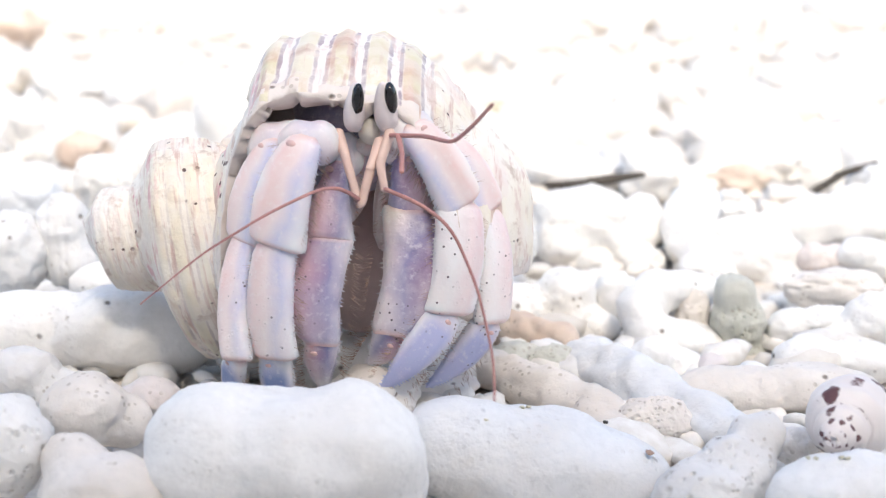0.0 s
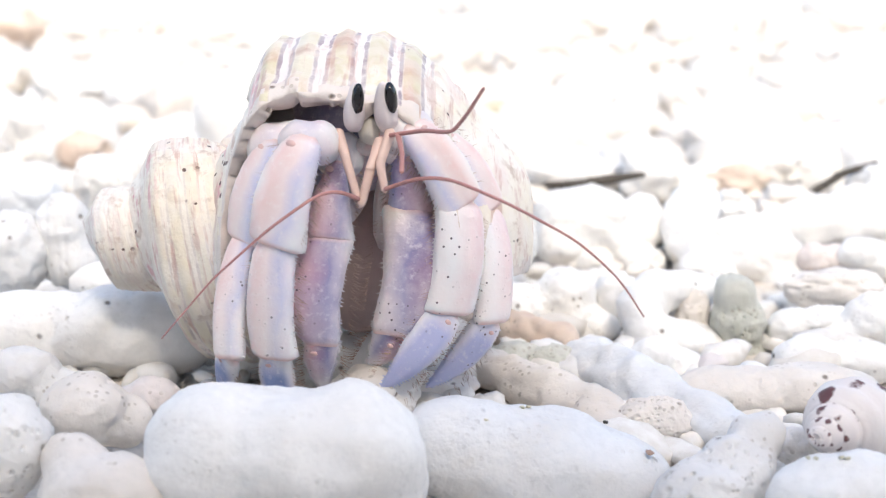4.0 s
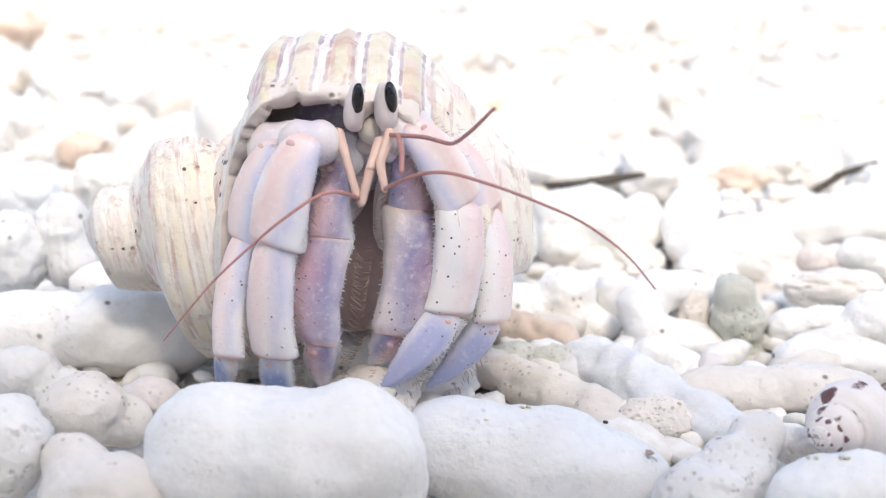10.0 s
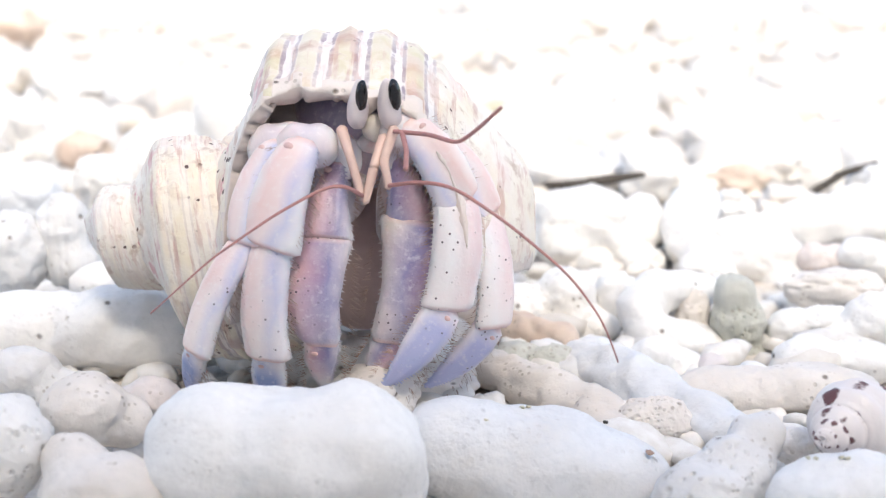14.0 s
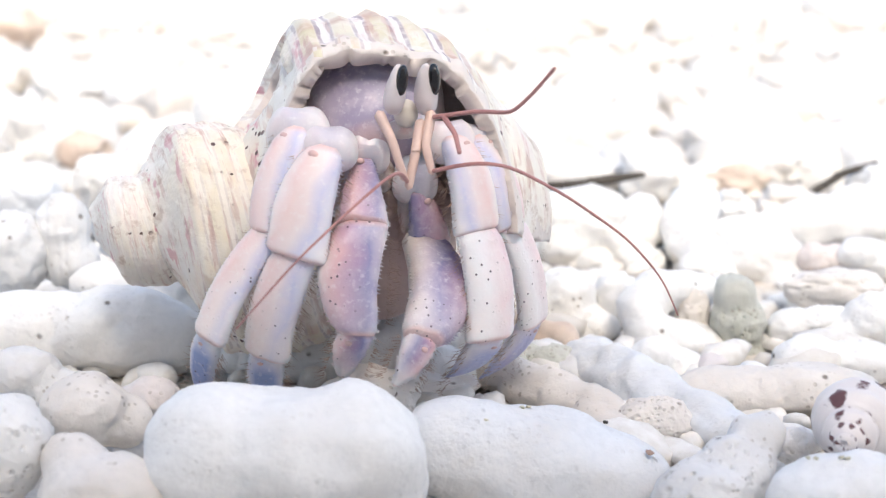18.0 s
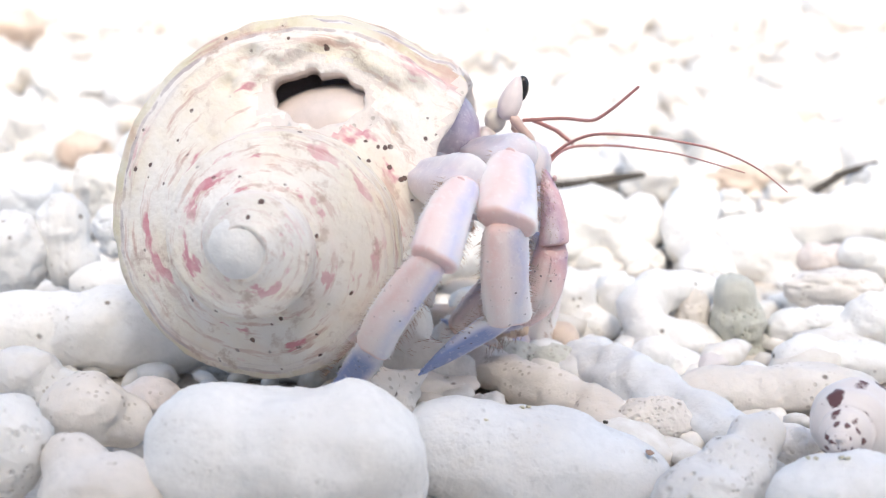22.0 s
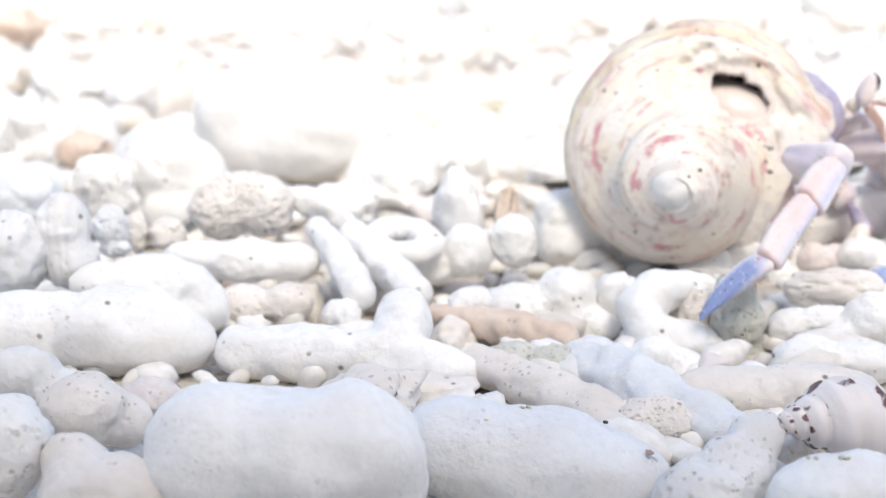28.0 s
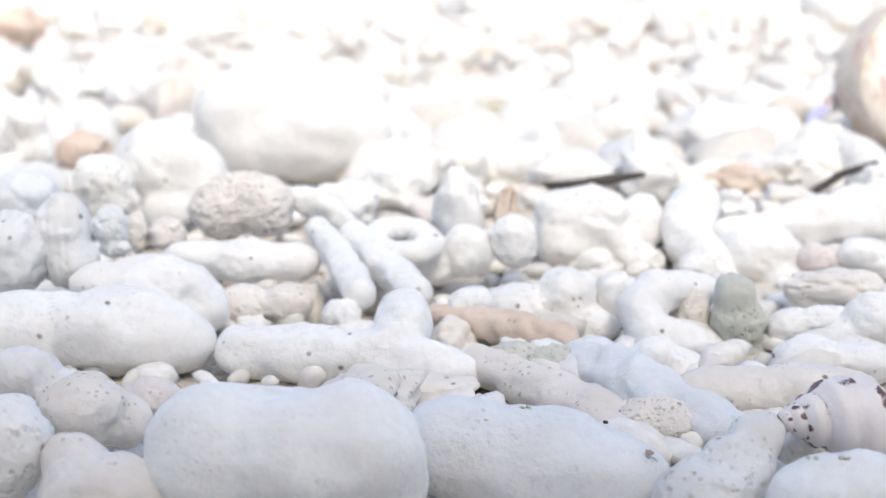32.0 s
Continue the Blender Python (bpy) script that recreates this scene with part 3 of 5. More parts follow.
stone([(-52.9, 226.0, 11.9, 8.1, 7.3, 7.6), (-50.9, 222.0, 3.5, 5.5, 4.2, 4.2), (-46.6, 226.0, 8.3, 6.4, 6.1, 6.6)], 36, 'white', 'smooth')
stone([(-35.3, 192.0, 9.4, 5.5, 4.6, 4.7), (-28.5, 192.0, 9.8, 4.7, 4.6, 5.1), (-31.9, 192.0, 12.4, 6.3, 3.7, 3.3)], 37, 'cream', 'porous')
stone([(8.6, 146.0, -0.8, 3.6, 2.7, 2.7), (13.4, 146.0, -1.3, 3.9, 3.0, 3.0)], 44, 'dark', 'pitted')
stone([(17.5, 168.0, 1.7, 4.5, 4.1, 4.2), (11.4, 168.0, 0.0, 6.5, 4.1, 3.7), (21.1, 165.0, -2.0, 4.0, 2.8, 2.7)], 45, 'white', 'rough')
stone([(39.8, 160.0, 4.2, 2.9, 2.8, 2.9), (40.4, 160.0, 0.1, 3.7, 3.6, 3.9), (41.0, 160.0, -4.4, 3.7, 2.7, 2.7)], 50, 'dark', 'pitted', label='greenish grey upright coral knob')
stone([(27.1, 148.0, -0.7, 3.2, 2.7, 2.7), (30.7, 148.0, -2.2, 3.2, 2.5, 2.5)], 51, 'white', 'smooth')
stone([(47.9, 160.0, -0.7, 3.7, 2.8, 2.8), (52.7, 160.0, 0.3, 4.0, 2.5, 2.3)], 52, 'white', 'rough')
stone([(54.9, 158.0, -1.1, 3.8, 2.7, 2.6), (58.6, 158.0, 1.2, 4.6, 3.7, 3.7)], 53, 'white', 'smooth')
stone([(47.0, 148.0, -0.9, 5.1, 3.3, 3.0), (53.5, 148.0, -1.6, 5.4, 3.3, 2.9)], 54, 'white', 'smooth')
stone([(53.6, 200.0, 0.4, 7.6, 5.4, 5.2), (56.9, 197.0, -4.0, 4.4, 3.6, 3.6)], 56, 'white', 'smooth')
stone([(34.4, 205.0, -2.7, 4.3, 3.5, 3.5)], 57, 'white', 'rough')
stone([(62.0, 196.0, 0.2, 3.4, 2.6, 2.6), (65.2, 196.0, 0.4, 2.8, 2.4, 2.4)], 60, 'pink', 'rough')
stone([(69.1, 194.0, 1.6, 4.6, 3.0, 2.8), (73.0, 194.0, -0.3, 5.6, 3.5, 3.2)], 61, 'white', 'smooth')
stone([(42.8, 196.0, -1.6, 3.8, 3.1, 3.2), (46.2, 196.0, -2.7, 3.2, 2.6, 2.6)], 75, 'white', 'rough')
stone([(19.6, 150.0, -2.0, 3.7, 3.3, 3.4), (24.0, 147.0, -2.8, 3.9, 3.3, 3.3)], 82, 'blue', 'smooth')
stone([(4.0, 162.0, 2.2, 3.3, 2.5, 2.5)], 43, 'white', 'smooth')
antler([[(50.1, 208.0, 1.3, 3.37), (65.9, 212.0, 3.0, 4.63), (83.3, 216.0, 5.2, 5.52)]], 58, 'white', 'long white finger of coral', 'coral_branch')
antler([[(-26.2, 150.0, -0.5, 3.36), (-16.2, 148.0, -0.4, 3.75), (-6.7, 146.0, -0.7, 4.13), (-0.3, 144.0, -0.7, 3.38), (2.2, 143.0, -1.0, 2.38)], [(-6.7, 146.0, -0.7, 3.99), (-5.2, 149.0, 2.5, 3.97), (-5.0, 152.0, 4.1, 3.23)]], 17, 'white', 'forked white piece of branching coral with a broken end', 'coral_fork')
antler([[(-19.6, 186.0, 7.8, 1.94), (-15.5, 176.0, 5.8, 2.35), (-11.6, 165.0, 2.9, 2.46)]], 19, 'white', 'thin white coral branch with a broken tip', 'coral_branch')
antler([[(-13.7, 184.0, 6.8, 2.63), (-7.8, 174.0, 3.7, 2.92), (-3.8, 166.0, 2.7, 2.32)]], 91, 'white', 'white coral branch leaning on another', 'coral_branch')
antler([[(36.3, 166.0, 3.3, 2.56), (29.9, 163.0, 4.1, 3.14), (26.6, 160.0, 1.9, 3.25), (27.9, 157.0, -0.5, 3.05), (33.2, 156.0, -1.2, 2.43)]], 48, 'white', 'curved white hook of coral', 'coral_hook')
antler([[(44.3, 212.0, 6.3, 4.61), (42.0, 206.0, 1.2, 4.32), (45.3, 198.0, -1.5, 3.60)]], 55, 'white', 'knobbly white coral branch', 'coral_branch')
branch([(17.0, 148.0, -1.3, 2.65), (22.1, 138.0, -0.8, 3.98), (28.6, 130.0, -1.7, 3.18), (31.1, 124.0, -1.6, 2.65)], seed=11, skin='blue')
branch([(4.4, 146.0, -1.4, 2.64), (10.6, 138.0, -0.8, 2.77), (17.7, 130.0, -1.7, 2.97), (21.0, 122.0, -2.7, 2.64)], seed=14, skin='cream', label='beige finger of coral lying askew')
pebble(-22.5, 176.0, -3.2, 5.10, 5.10, 4.64, lean=0, seed=23, skin='cream', form='rough', boxy=2.3)
pebble(-77.5, 350.5, 7.8, 8.54, 8.54, 9.53, lean=0, seed=35, skin='cream', form='smooth', boxy=2.3)
pebble(-43.0, 184.0, 7.4, 3.28, 3.01, 2.37, lean=0, seed=38, skin='cream', form='smooth', boxy=2.3)
pebble(-18.0, 223.5, 4.0, 6.13, 5.62, 4.44, lean=0, seed=39, skin='white', form='smooth', boxy=2.3)
pebble(-10.0, 242.0, 3.9, 6.39, 5.56, 4.41, lean=0, seed=40, skin='white', form='rough', boxy=2.3)
branch([(-24.3, 195.0, 10.9, 2.03), (-19.7, 195.0, 9.5, 2.59), (-15.7, 195.0, 6.1, 2.03)], seed=41, skin='white')
branch([(-1.1, 162.0, 0.5, 1.67), (7.3, 157.0, 0.8, 2.43), (15.6, 152.0, 0.4, 2.28)], seed=42, skin='orange', label='tan finger of worn coral')
pebble(1.6, 156.0, -1.2, 3.41, 3.41, 3.41, lean=0, seed=46, skin='cream', form='smooth', boxy=2.3)
pebble(24.7, 170.0, 1.0, 3.28, 3.28, 4.02, lean=0, seed=47, skin='white', form='smooth', boxy=2.3)
pebble(34.7, 163.0, 0.5, 2.60, 2.60, 4.16, lean=0, seed=49, skin='cream', form='pitted', boxy=2.3)
pebble(56.5, 170.0, 2.1, 7.36, 3.89, 3.04, lean=0, seed=59, skin='cream', form='pitted', boxy=2.3)
pebble(29.6, 261.5, 3.0, 12.30, 4.00, 3.17, lean=0, seed=62, skin='white', form='smooth', boxy=2.3)
pebble(2.5, 200.0, 7.7, 4.31, 4.31, 7.39, lean=0, seed=63, skin='white', form='smooth', boxy=2.3)
pebble(43.6, 253.6, 5.6, 6.55, 6.55, 6.55, lean=0, seed=64, skin='white', form='smooth', boxy=2.3)
pebble(61.9, 256.1, 3.3, 8.14, 4.52, 3.58, lean=0, seed=65, skin='orange', form='rough', boxy=2.3)
pebble(76.9, 263.4, 3.7, 6.19, 5.18, 4.11, lean=0, seed=66, skin='white', form='rough', boxy=2.3)
pebble(90.9, 276.0, 4.9, 6.27, 6.27, 5.68, lean=0, seed=67, skin='white', form='smooth', boxy=1.8)
pebble(75.2, 306.4, 6.0, 15.01, 8.94, 7.11, lean=0, seed=68, skin='white', form='smooth', boxy=2.3, label='smooth glossy white bivalve half')
pebble(54.4, 225.1, 3.4, 4.79, 4.66, 3.69, lean=0, seed=69, skin='white', form='rough', boxy=2.3)
pebble(65.9, 230.0, 3.2, 5.44, 4.42, 3.50, lean=0, seed=70, skin='cream', form='rough', boxy=2.3)
pebble(87.5, 242.2, 4.0, 5.71, 5.71, 4.52, lean=0, seed=71, skin='white', form='smooth', boxy=2.3)
pebble(-5.2, 283.5, 4.8, 7.30, 7.05, 5.60, lean=0, seed=72, skin='white', form='rough', boxy=2.3)
branch([(1.0, 343.4, 2.4, 3.30), (12.7, 316.9, 2.3, 4.20), (24.9, 302.7, 2.2, 3.60)], seed=73, skin='white')
pebble(-101.5, 295.2, 6.9, 6.55, 6.55, 8.30, lean=0, seed=74, skin='white', form='rough', boxy=2.3)
pebble(23.8, 354.3, 4.3, 13.76, 6.18, 4.92, lean=0, seed=76, skin='yellow', form='rough', boxy=2.3)
pebble(-247.4, 699.5, 10.4, 22.72, 16.40, 13.11, lean=0, seed=77, skin='orange', form='smooth', boxy=2.3)
pebble(-208.1, 792.9, 7.0, 16.32, 10.88, 8.69, lean=0, seed=78, skin='white', form='smooth', boxy=2.3)
pebble(-96.5, 386.4, 7.0, 9.84, 9.84, 8.48, lean=0, seed=79, skin='blue', form='rough', boxy=2.3)
pebble(-118.4, 388.1, 7.7, 11.68, 11.68, 9.41, lean=0, seed=80, skin='white', form='rough', boxy=2.3)
pebble(48.2, 338.2, 4.7, 7.87, 6.89, 5.49, lean=0, seed=81, skin='white', form='rough', boxy=2.3)
pebble(-25.1, 170.0, -4.4, 3.30, 3.09, 2.41, lean=0, seed=83, skin='cream', form='rough', boxy=2.3)
pebble(-0.6, 137.0, -1.5, 5.05, 2.94, 2.26, lean=0, seed=84, skin='cream', form='rough', boxy=2.3)
pebble(-7.8, 128.0, 1.5, 6.29, 4.72, 3.63, lean=0, seed=85, skin='cream', form='rough', boxy=2.3)
pebble(11.9, 142.0, -2.2, 3.83, 3.48, 2.68, lean=0, seed=86, skin='white', form='rough', boxy=2.3)

# ---- a few odd pieces in the rubble ----
def ring_stone(x, y, z, major, minor, tilt):
    verts, faces = [], []
    for i in range(56):
        a = 2 * math.pi * i / 56
        k = 1 + 0.10 * noise.noise(Vector((math.cos(a) * 1.3, math.sin(a) * 1.3, 4)))
        for j in range(24):
            b = 2 * math.pi * j / 24
            r = major * k + minor * (1 + 0.12 * noise.noise(Vector((math.cos(a) * 2, math.sin(a) * 2, b)))) * math.cos(b) * (1.15 if math.cos(b) > 0 else 1)
            verts.append((r * math.cos(a) * MM, r * math.sin(a) * 0.85 * MM, minor * 0.9 * math.sin(b) * MM))
            faces.append((i * 24 + j, ((i + 1) % 56) * 24 + j, ((i + 1) % 56) * 24 + (j + 1) % 24, i * 24 + (j + 1) % 24))
    ob = new("coral_ring", mesh_from("coral_ring", verts, faces, SKIN["white"]))
    ob.matrix_world = pose(x * MM, y * MM, z * MM, tilt, 4, 0)
    tagged(ob, "white worn ring of coral with a round hole", "coral ring", "coral rubble")


ring_stone(-6.5, 183, 6.3, 4.0, 2.2, 22)


def twig(points, radius, label, twist=0):
    o = np.mean(np.array(points), axis=0)
    verts, faces = tube([np.array(p) - o for p in points], [radius * 0.5] + [radius] * (len(points) - 2) + [radius * 0.55], 12, 50, 0.25, 3, 2)
    verts = [np.array(v) * MM for v in verts]
    ob = new("twig", mesh_from("twig", verts, faces, BARK))
    ob.location = Vector(o) * MM
    tagged(ob, label, "twig")


twig([(19.9, 233.0, 6.1), (24.7, 232.0, 6.1), (31.8, 232.0, 7.2), (38.8, 233.0, 8.0)], 1.0, 'dark dry twig lying across white coral')
twig([(69.2, 233.0, 2.8), (74.0, 237.4, 4.2), (80.3, 241.9, 6.6), (88.6, 246.4, 8.2)], 0.85, 'dark fibrous twisted twig lying on coral')


def orange_chip(x, y, z):
    """A curved shard of an orange bivalve."""
    verts, faces = [], []
    for i in range(17):
        for j in range(17):
            u, v = i / 16 - 0.5, j / 16
            w = 1.5 + 2.6 * math.sin(v * 2.6)
            verts.append((u * w * MM, (4 * u * u * 1.2 + 0.2 * math.sin(u * 40)) * MM, (v * 6.5 - 0.4 * abs(u) * 6) * MM))
    faces = [(i * 17 + j, i * 17 + j + 1, (i + 1) * 17 + j + 1, (i + 1) * 17 + j) for i in range(16) for j in range(16)]
    ob = new("shell_shard", mesh_from("shell_shard", verts, faces, SKIN["orange"]))
    s = ob.modifiers.new("thick", "SOLIDIFY")
    s.thickness = 0.6 * MM
    ob.matrix_world = pose(x * MM, y * MM, z * MM, -15, 18, 20)
    tagged(ob, "orange and white shard of a sea shell", "shell shard", "coral rubble")


orange_chip(10.1, 196.0, 6.1)

# ---- the hermit crab; its own space: it faces -y, the spire of its shell points to -x (millimetres) ----
crab = new("hermit_crab")
tagged(crab, "lavender and pink hermit crab carrying a worn turban shell", "hermit crab")
TURN = 2.12


# half-section of the last whorl, from the suture over the flat back and the base to the pillar: along the axis, from the axis
WHORL = [(-17.2, 9.8), (-15.2, 12.0), (-13.2, 15.0), (-11.5, 18.6), (-10.4, 21.0), (-8.8, 22.6), (-5.0, 23.2), (0.0, 23.3), (4.0, 22.8), (7.5, 21.3), (10.5, 18.6), (13.3, 15.2),
         (16.6, 11.8), (19.6, 8.4), (21.0, 5.2), (19.0, 1.8), (11.0, 0.8), (6.0, 1.6), (-2.0, 3.0), (-10.0, 5.0), (-15.5, 7.5)]


def whorl_section(outer, inner):
    """Points round the section with their arc lengths: closely set outside, sparsely inside."""
    p = np.array(WHORL + WHORL[:1])
    arc = np.r_[0, np.cumsum(np.linalg.norm(np.diff(p, axis=0), axis=1))]
    lip = arc[14]
    at = np.r_[np.linspace(0, lip, outer, endpoint=False), np.linspace(lip, arc[-1], inner, endpoint=False)]
    dense = np.linspace(0, arc[-1], 400)
    soft = np.stack([np.interp(dense, arc, p[:, i]) for i in (0, 1)], 1)
    for _ in range(12):
        soft[1:-1] = 0.5 * soft[1:-1] + 0.25 * (soft[:-2] + soft[2:])
    return at, np.stack([np.interp(at, dense, soft[:, i]) for i in (0, 1)], 1)


def turban_shell():
    steps, sides = 640, 126
    first, last = -125.0, 360 * 3.6
    arcs, section = whorl_section(104, 22)
    verts, uvs, level = [], [], []
    for i in range(steps):
        deg = first + (last - first) * (i / (steps - 1))
        a = radians(deg)
        g = TURN ** (-(a if a > 0 else a * 0.55) / (2 * math.pi))
        out = Vector((0, math.sin(a), math.cos(a)))
        for j in range(sides):
            arc, (sx, sr) = arcs[j], section[j]
            # spiral cords on the back, fading over the shoulder, the base and the worn older whorls
            swell_at = max(0.0, min(1.0, (arc - 11.5) / 3)) * max(0.12, min(1.0, (44 - arc) / 9)) if arc < 56 else 0.0
            fade = 0.40 if deg > 250 else max(0.3, min(1.0, (deg + 75) / 40))
            cord = 0.62 * (0.5 + 0.5 * math.cos(2 * math.pi * (arc - 15.3) / 4.05)) ** 1.2 * swell_at * fade * (0.75 + 0.5 * noise.noise(Vector((a * 3, arc * 0.4, 1))))
            q = Vector((a * 1.6, sx * 0.13, sr * 0.13))
            wob = 0.62 * noise.fractal(q, 1, 2, 3) + 0.22 * noise.fractal(q * 6, 1, 2, 2)
            r = g * (sr + (cord + wob) * (1 if arc < 56 else 0.3))
            x = -38.5 + 38.5 * max(min(g, 1.0), 0.255) + min(g, 1.0) * sx
            p = Vector((x, 0, 16.6)) + out * r
            uvs.append((a / (2 * math.pi), arc / 100))
            lip = p.y + 19.0 + 0.16 * (p.z - 17) + 1.0 * max(0.0, (-5.0 - p.x) / 6) ** 2 - 1.1 * noise.fractal(Vector((p.x * 0.2, p.z * 0.2, 0)), 1, 2, 3) if deg < 140 else 9.0
            if deg < 0 and p.x < -6:
                # on the spire's side the lip stands further back
                lip -= 4.5 * min(1.0, (-6 - p.x) / 4) * max(0.0, min(1.0, (29 - p.z) / 6))
            if deg < 140 and arc < 56:
                # thick rolled rim along the lip
                p += (out + Vector((0.012 * sx, 0, 0))) * 1.2 * math.exp(-((lip - 0.8) / 1.8) ** 2)
            if deg < -50 and p.x > 3:
                # the lip is broken off low down on the far side
                lip = min(lip, p.z - 11.0 - 1.4 * noise.noise(Vector((p.x * 0.3, p.y * 0.3, 3))))
            verts.append(p)
            # broken window in the shoulder of the last whorl
            du, dv = (deg + 22) / 19.0, (arc - 6.3) / 3.5
            hole = math.sqrt(du * du + dv * dv) - 1 - 0.34 * noise.fractal(Vector((deg * 0.16, arc * 0.7, 5)), 0.8, 2, 5) if deg < 60 and arc < 30 else 2.0
            if deg < 60 and arc < 30:
                # the outer layer has flaked off round the window
                flake = 0.62 + 1.1 * noise.fractal(Vector((deg * 0.07, arc * 0.25, 9)), 1, 2, 4)
                p += Vector((0.75, -0.2 * math.sin(a), -0.3 * math.cos(a))) * 1.15 * max(0.0, min(1.0, (flake - hole) * 7))
            level.append(min(lip, hole * 4))
    # trim the surface along the broken edges
    faces, moved = [], {}
    for i in range(steps - 1):
        for j in range(sides):
            n = (j + 1) % sides
            q = (i * sides + j, i * sides + n, (i + 1) * sides + n, (i + 1) * sides + j)
            ins = [level[k] > 0 for k in q]
            if not any(ins):
                continue
            faces.append(q)
            for c in range(4):
                if not ins[c]:
                    for o in (q[(c + 1) % 4], q[(c + 3) % 4], q[(c + 2) % 4]):
                        if level[o] > 0:
                            s = level[o] / (level[o] - level[q[c]])
                            moved[q[c]] = verts[o].lerp(verts[q[c]], s)
                            break
    for k, p in moved.items():
        verts[k] = p
    # even out the broken edges
    count = {}
    for q in faces:
        for c in range(4):
            e = tuple(sorted((q[c], q[(c + 1) % 4])))
            count[e] = count.get(e, 0) + 1
    beside = {}
    for (m, n), times in count.items():
        if times == 1:
            beside.setdefault(m, []).append(n)
            beside.setdefault(n, []).append(m)
    for _ in range(1):
        eased = {k: verts[k] * 0.5 + (verts[n[0]] + verts[n[1]]) * 0.25 for k, n in beside.items()
                 if k in moved and len(n) == 2 and max((verts[n[0]] - verts[k]).length, (verts[n[1]] - verts[k]).length) < 1.5}
        for k, p in eased.items():
            verts[k] = p
    used = sorted({k for f in faces for k in f})
    slot = {k: s for s, k in enumerate(used)}
    me = mesh_from("shell", [verts[k] * MM for k in used], [tuple(slot[k] for k in f) for f in faces], SHELL)
    lay = me.uv_layers.new(name="UVMap")
    for f, poly in zip(faces, me.polygons):
        for k, li in zip(f, poly.loop_indices):
            lay.data[li].uv = uvs[k] if uvs[k][1] > 0 or uvs[f[0]][1] < 0.5 else (uvs[k][0], 0.97)
    ob = part("shell", me, crab, "worn cream turban shell with a broken hole, ribs and pink blotches")
    s = ob.modifiers.new("thick", "SOLIDIFY")
    s.thickness, s.offset = 2.0 * MM, -1
    me.materials.append(WORN)
    me.materials.append(INSIDE)
    s.material_offset_rim, s.material_offset = 1, 2
    for f, poly in zip(faces, me.polygons):
        # the outer layer is worn off along the lip and round the window
        ragged = 1.7 + 1.5 * noise.fractal(Vector((uvs[f[0]][0] * 30, uvs[f[0]][1] * 60, 2)), 1, 2, 4)
        if max(level[k] for k in f) < ragged:
            poly.material_index = 1
    return ob


shell = turban_shell()
p, f = ball(4)
pillar = part("columella", mesh_from("columella", p * np.array((6.2, 9.0, 5.6)) * MM, f, INSIDE), shell, "pale rosy inner pillar seen through the hole")
pillar.location = (-7.0 * MM, -6.0 * MM, 26.2 * MM)

p, f = ball(4)
k = 1 + 0.06 * swell(p, 3, 2.0, 2)
nub = part("spire_tip", mesh_from("spire_tip", p * k[:, None] * np.array((3.9, 4.0, 4.0)) * MM, f, SKIN["white"]), shell, "smooth white worn tip of the spire")
nub.location = (-29.0 * MM, 0, 16.6 * MM)


# outlines of the armour pieces: how far along, half widths on the outer and the inner side (shares of the width)
OUTLINE = {
    "merus": [(0, 0.10, 0.10), (0.08, 0.24, 0.24), (0.25, 0.36, 0.34), (0.5, 0.45, 0.43), (0.72, 0.52, 0.49), (0.84, 0.52, 0.49), (0.92, 0.45, 0.43), (0.97, 0.32, 0.32), (1, 0.12, 0.12)],
    "carpus": [(0, 0.14, 0.16), (0.05, 0.28, 0.28), (0.14, 0.38, 0.36), (0.35, 0.47, 0.43), (0.65, 0.52, 0.50), (0.93, 0.49, 0.56), (0.98, 0.46, 0.54), (1, 0.38, 0.46)],
    "propodus": [(0, 0.26, 0.30), (0.04, 0.40, 0.44), (0.12, 0.47, 0.49), (0.4, 0.51, 0.50), (0.7, 0.52, 0.50), (0.94, 0.50, 0.53), (0.98, 0.46, 0.50), (1, 0.36, 0.40)],
    "dactyl": [(0, 0.30, 0.30), (0.05, 0.44, 0.44), (0.25, 0.52, 0.48), (0.5, 0.47, 0.42), (0.75, 0.32, 0.26), (0.92, 0.15, 0.11), (1, 0.03, 0.03)],
    "claw_merus": [(0, 0.30, 0.30), (0.3, 0.42, 0.42), (0.9, 0.50, 0.50), (1, 0.32, 0.32)],
    "claw_carpus": [(0, 0.10, 0.10), (0.1, 0.20, 0.18), (0.35, 0.36, 0.32), (0.7, 0.48, 0.46), (0.93, 0.54, 0.51), (0.98, 0.52, 0.49), (1, 0.40, 0.38)],
    "claw_palm": [(0, 0.36, 0.40), (0.04, 0.43, 0.46), (0.2, 0.52, 0.49), (0.45, 0.58, 0.50), (0.75, 0.52, 0.44), (0.93, 0.42, 0.36), (1, 0.30, 0.28)],
    "claw_finger": [(0, 0.34, 0.34), (0.08, 0.44, 0.42), (0.4, 0.42, 0.36), (0.75, 0.26, 0.20), (1, 0.04, 0.04)]}


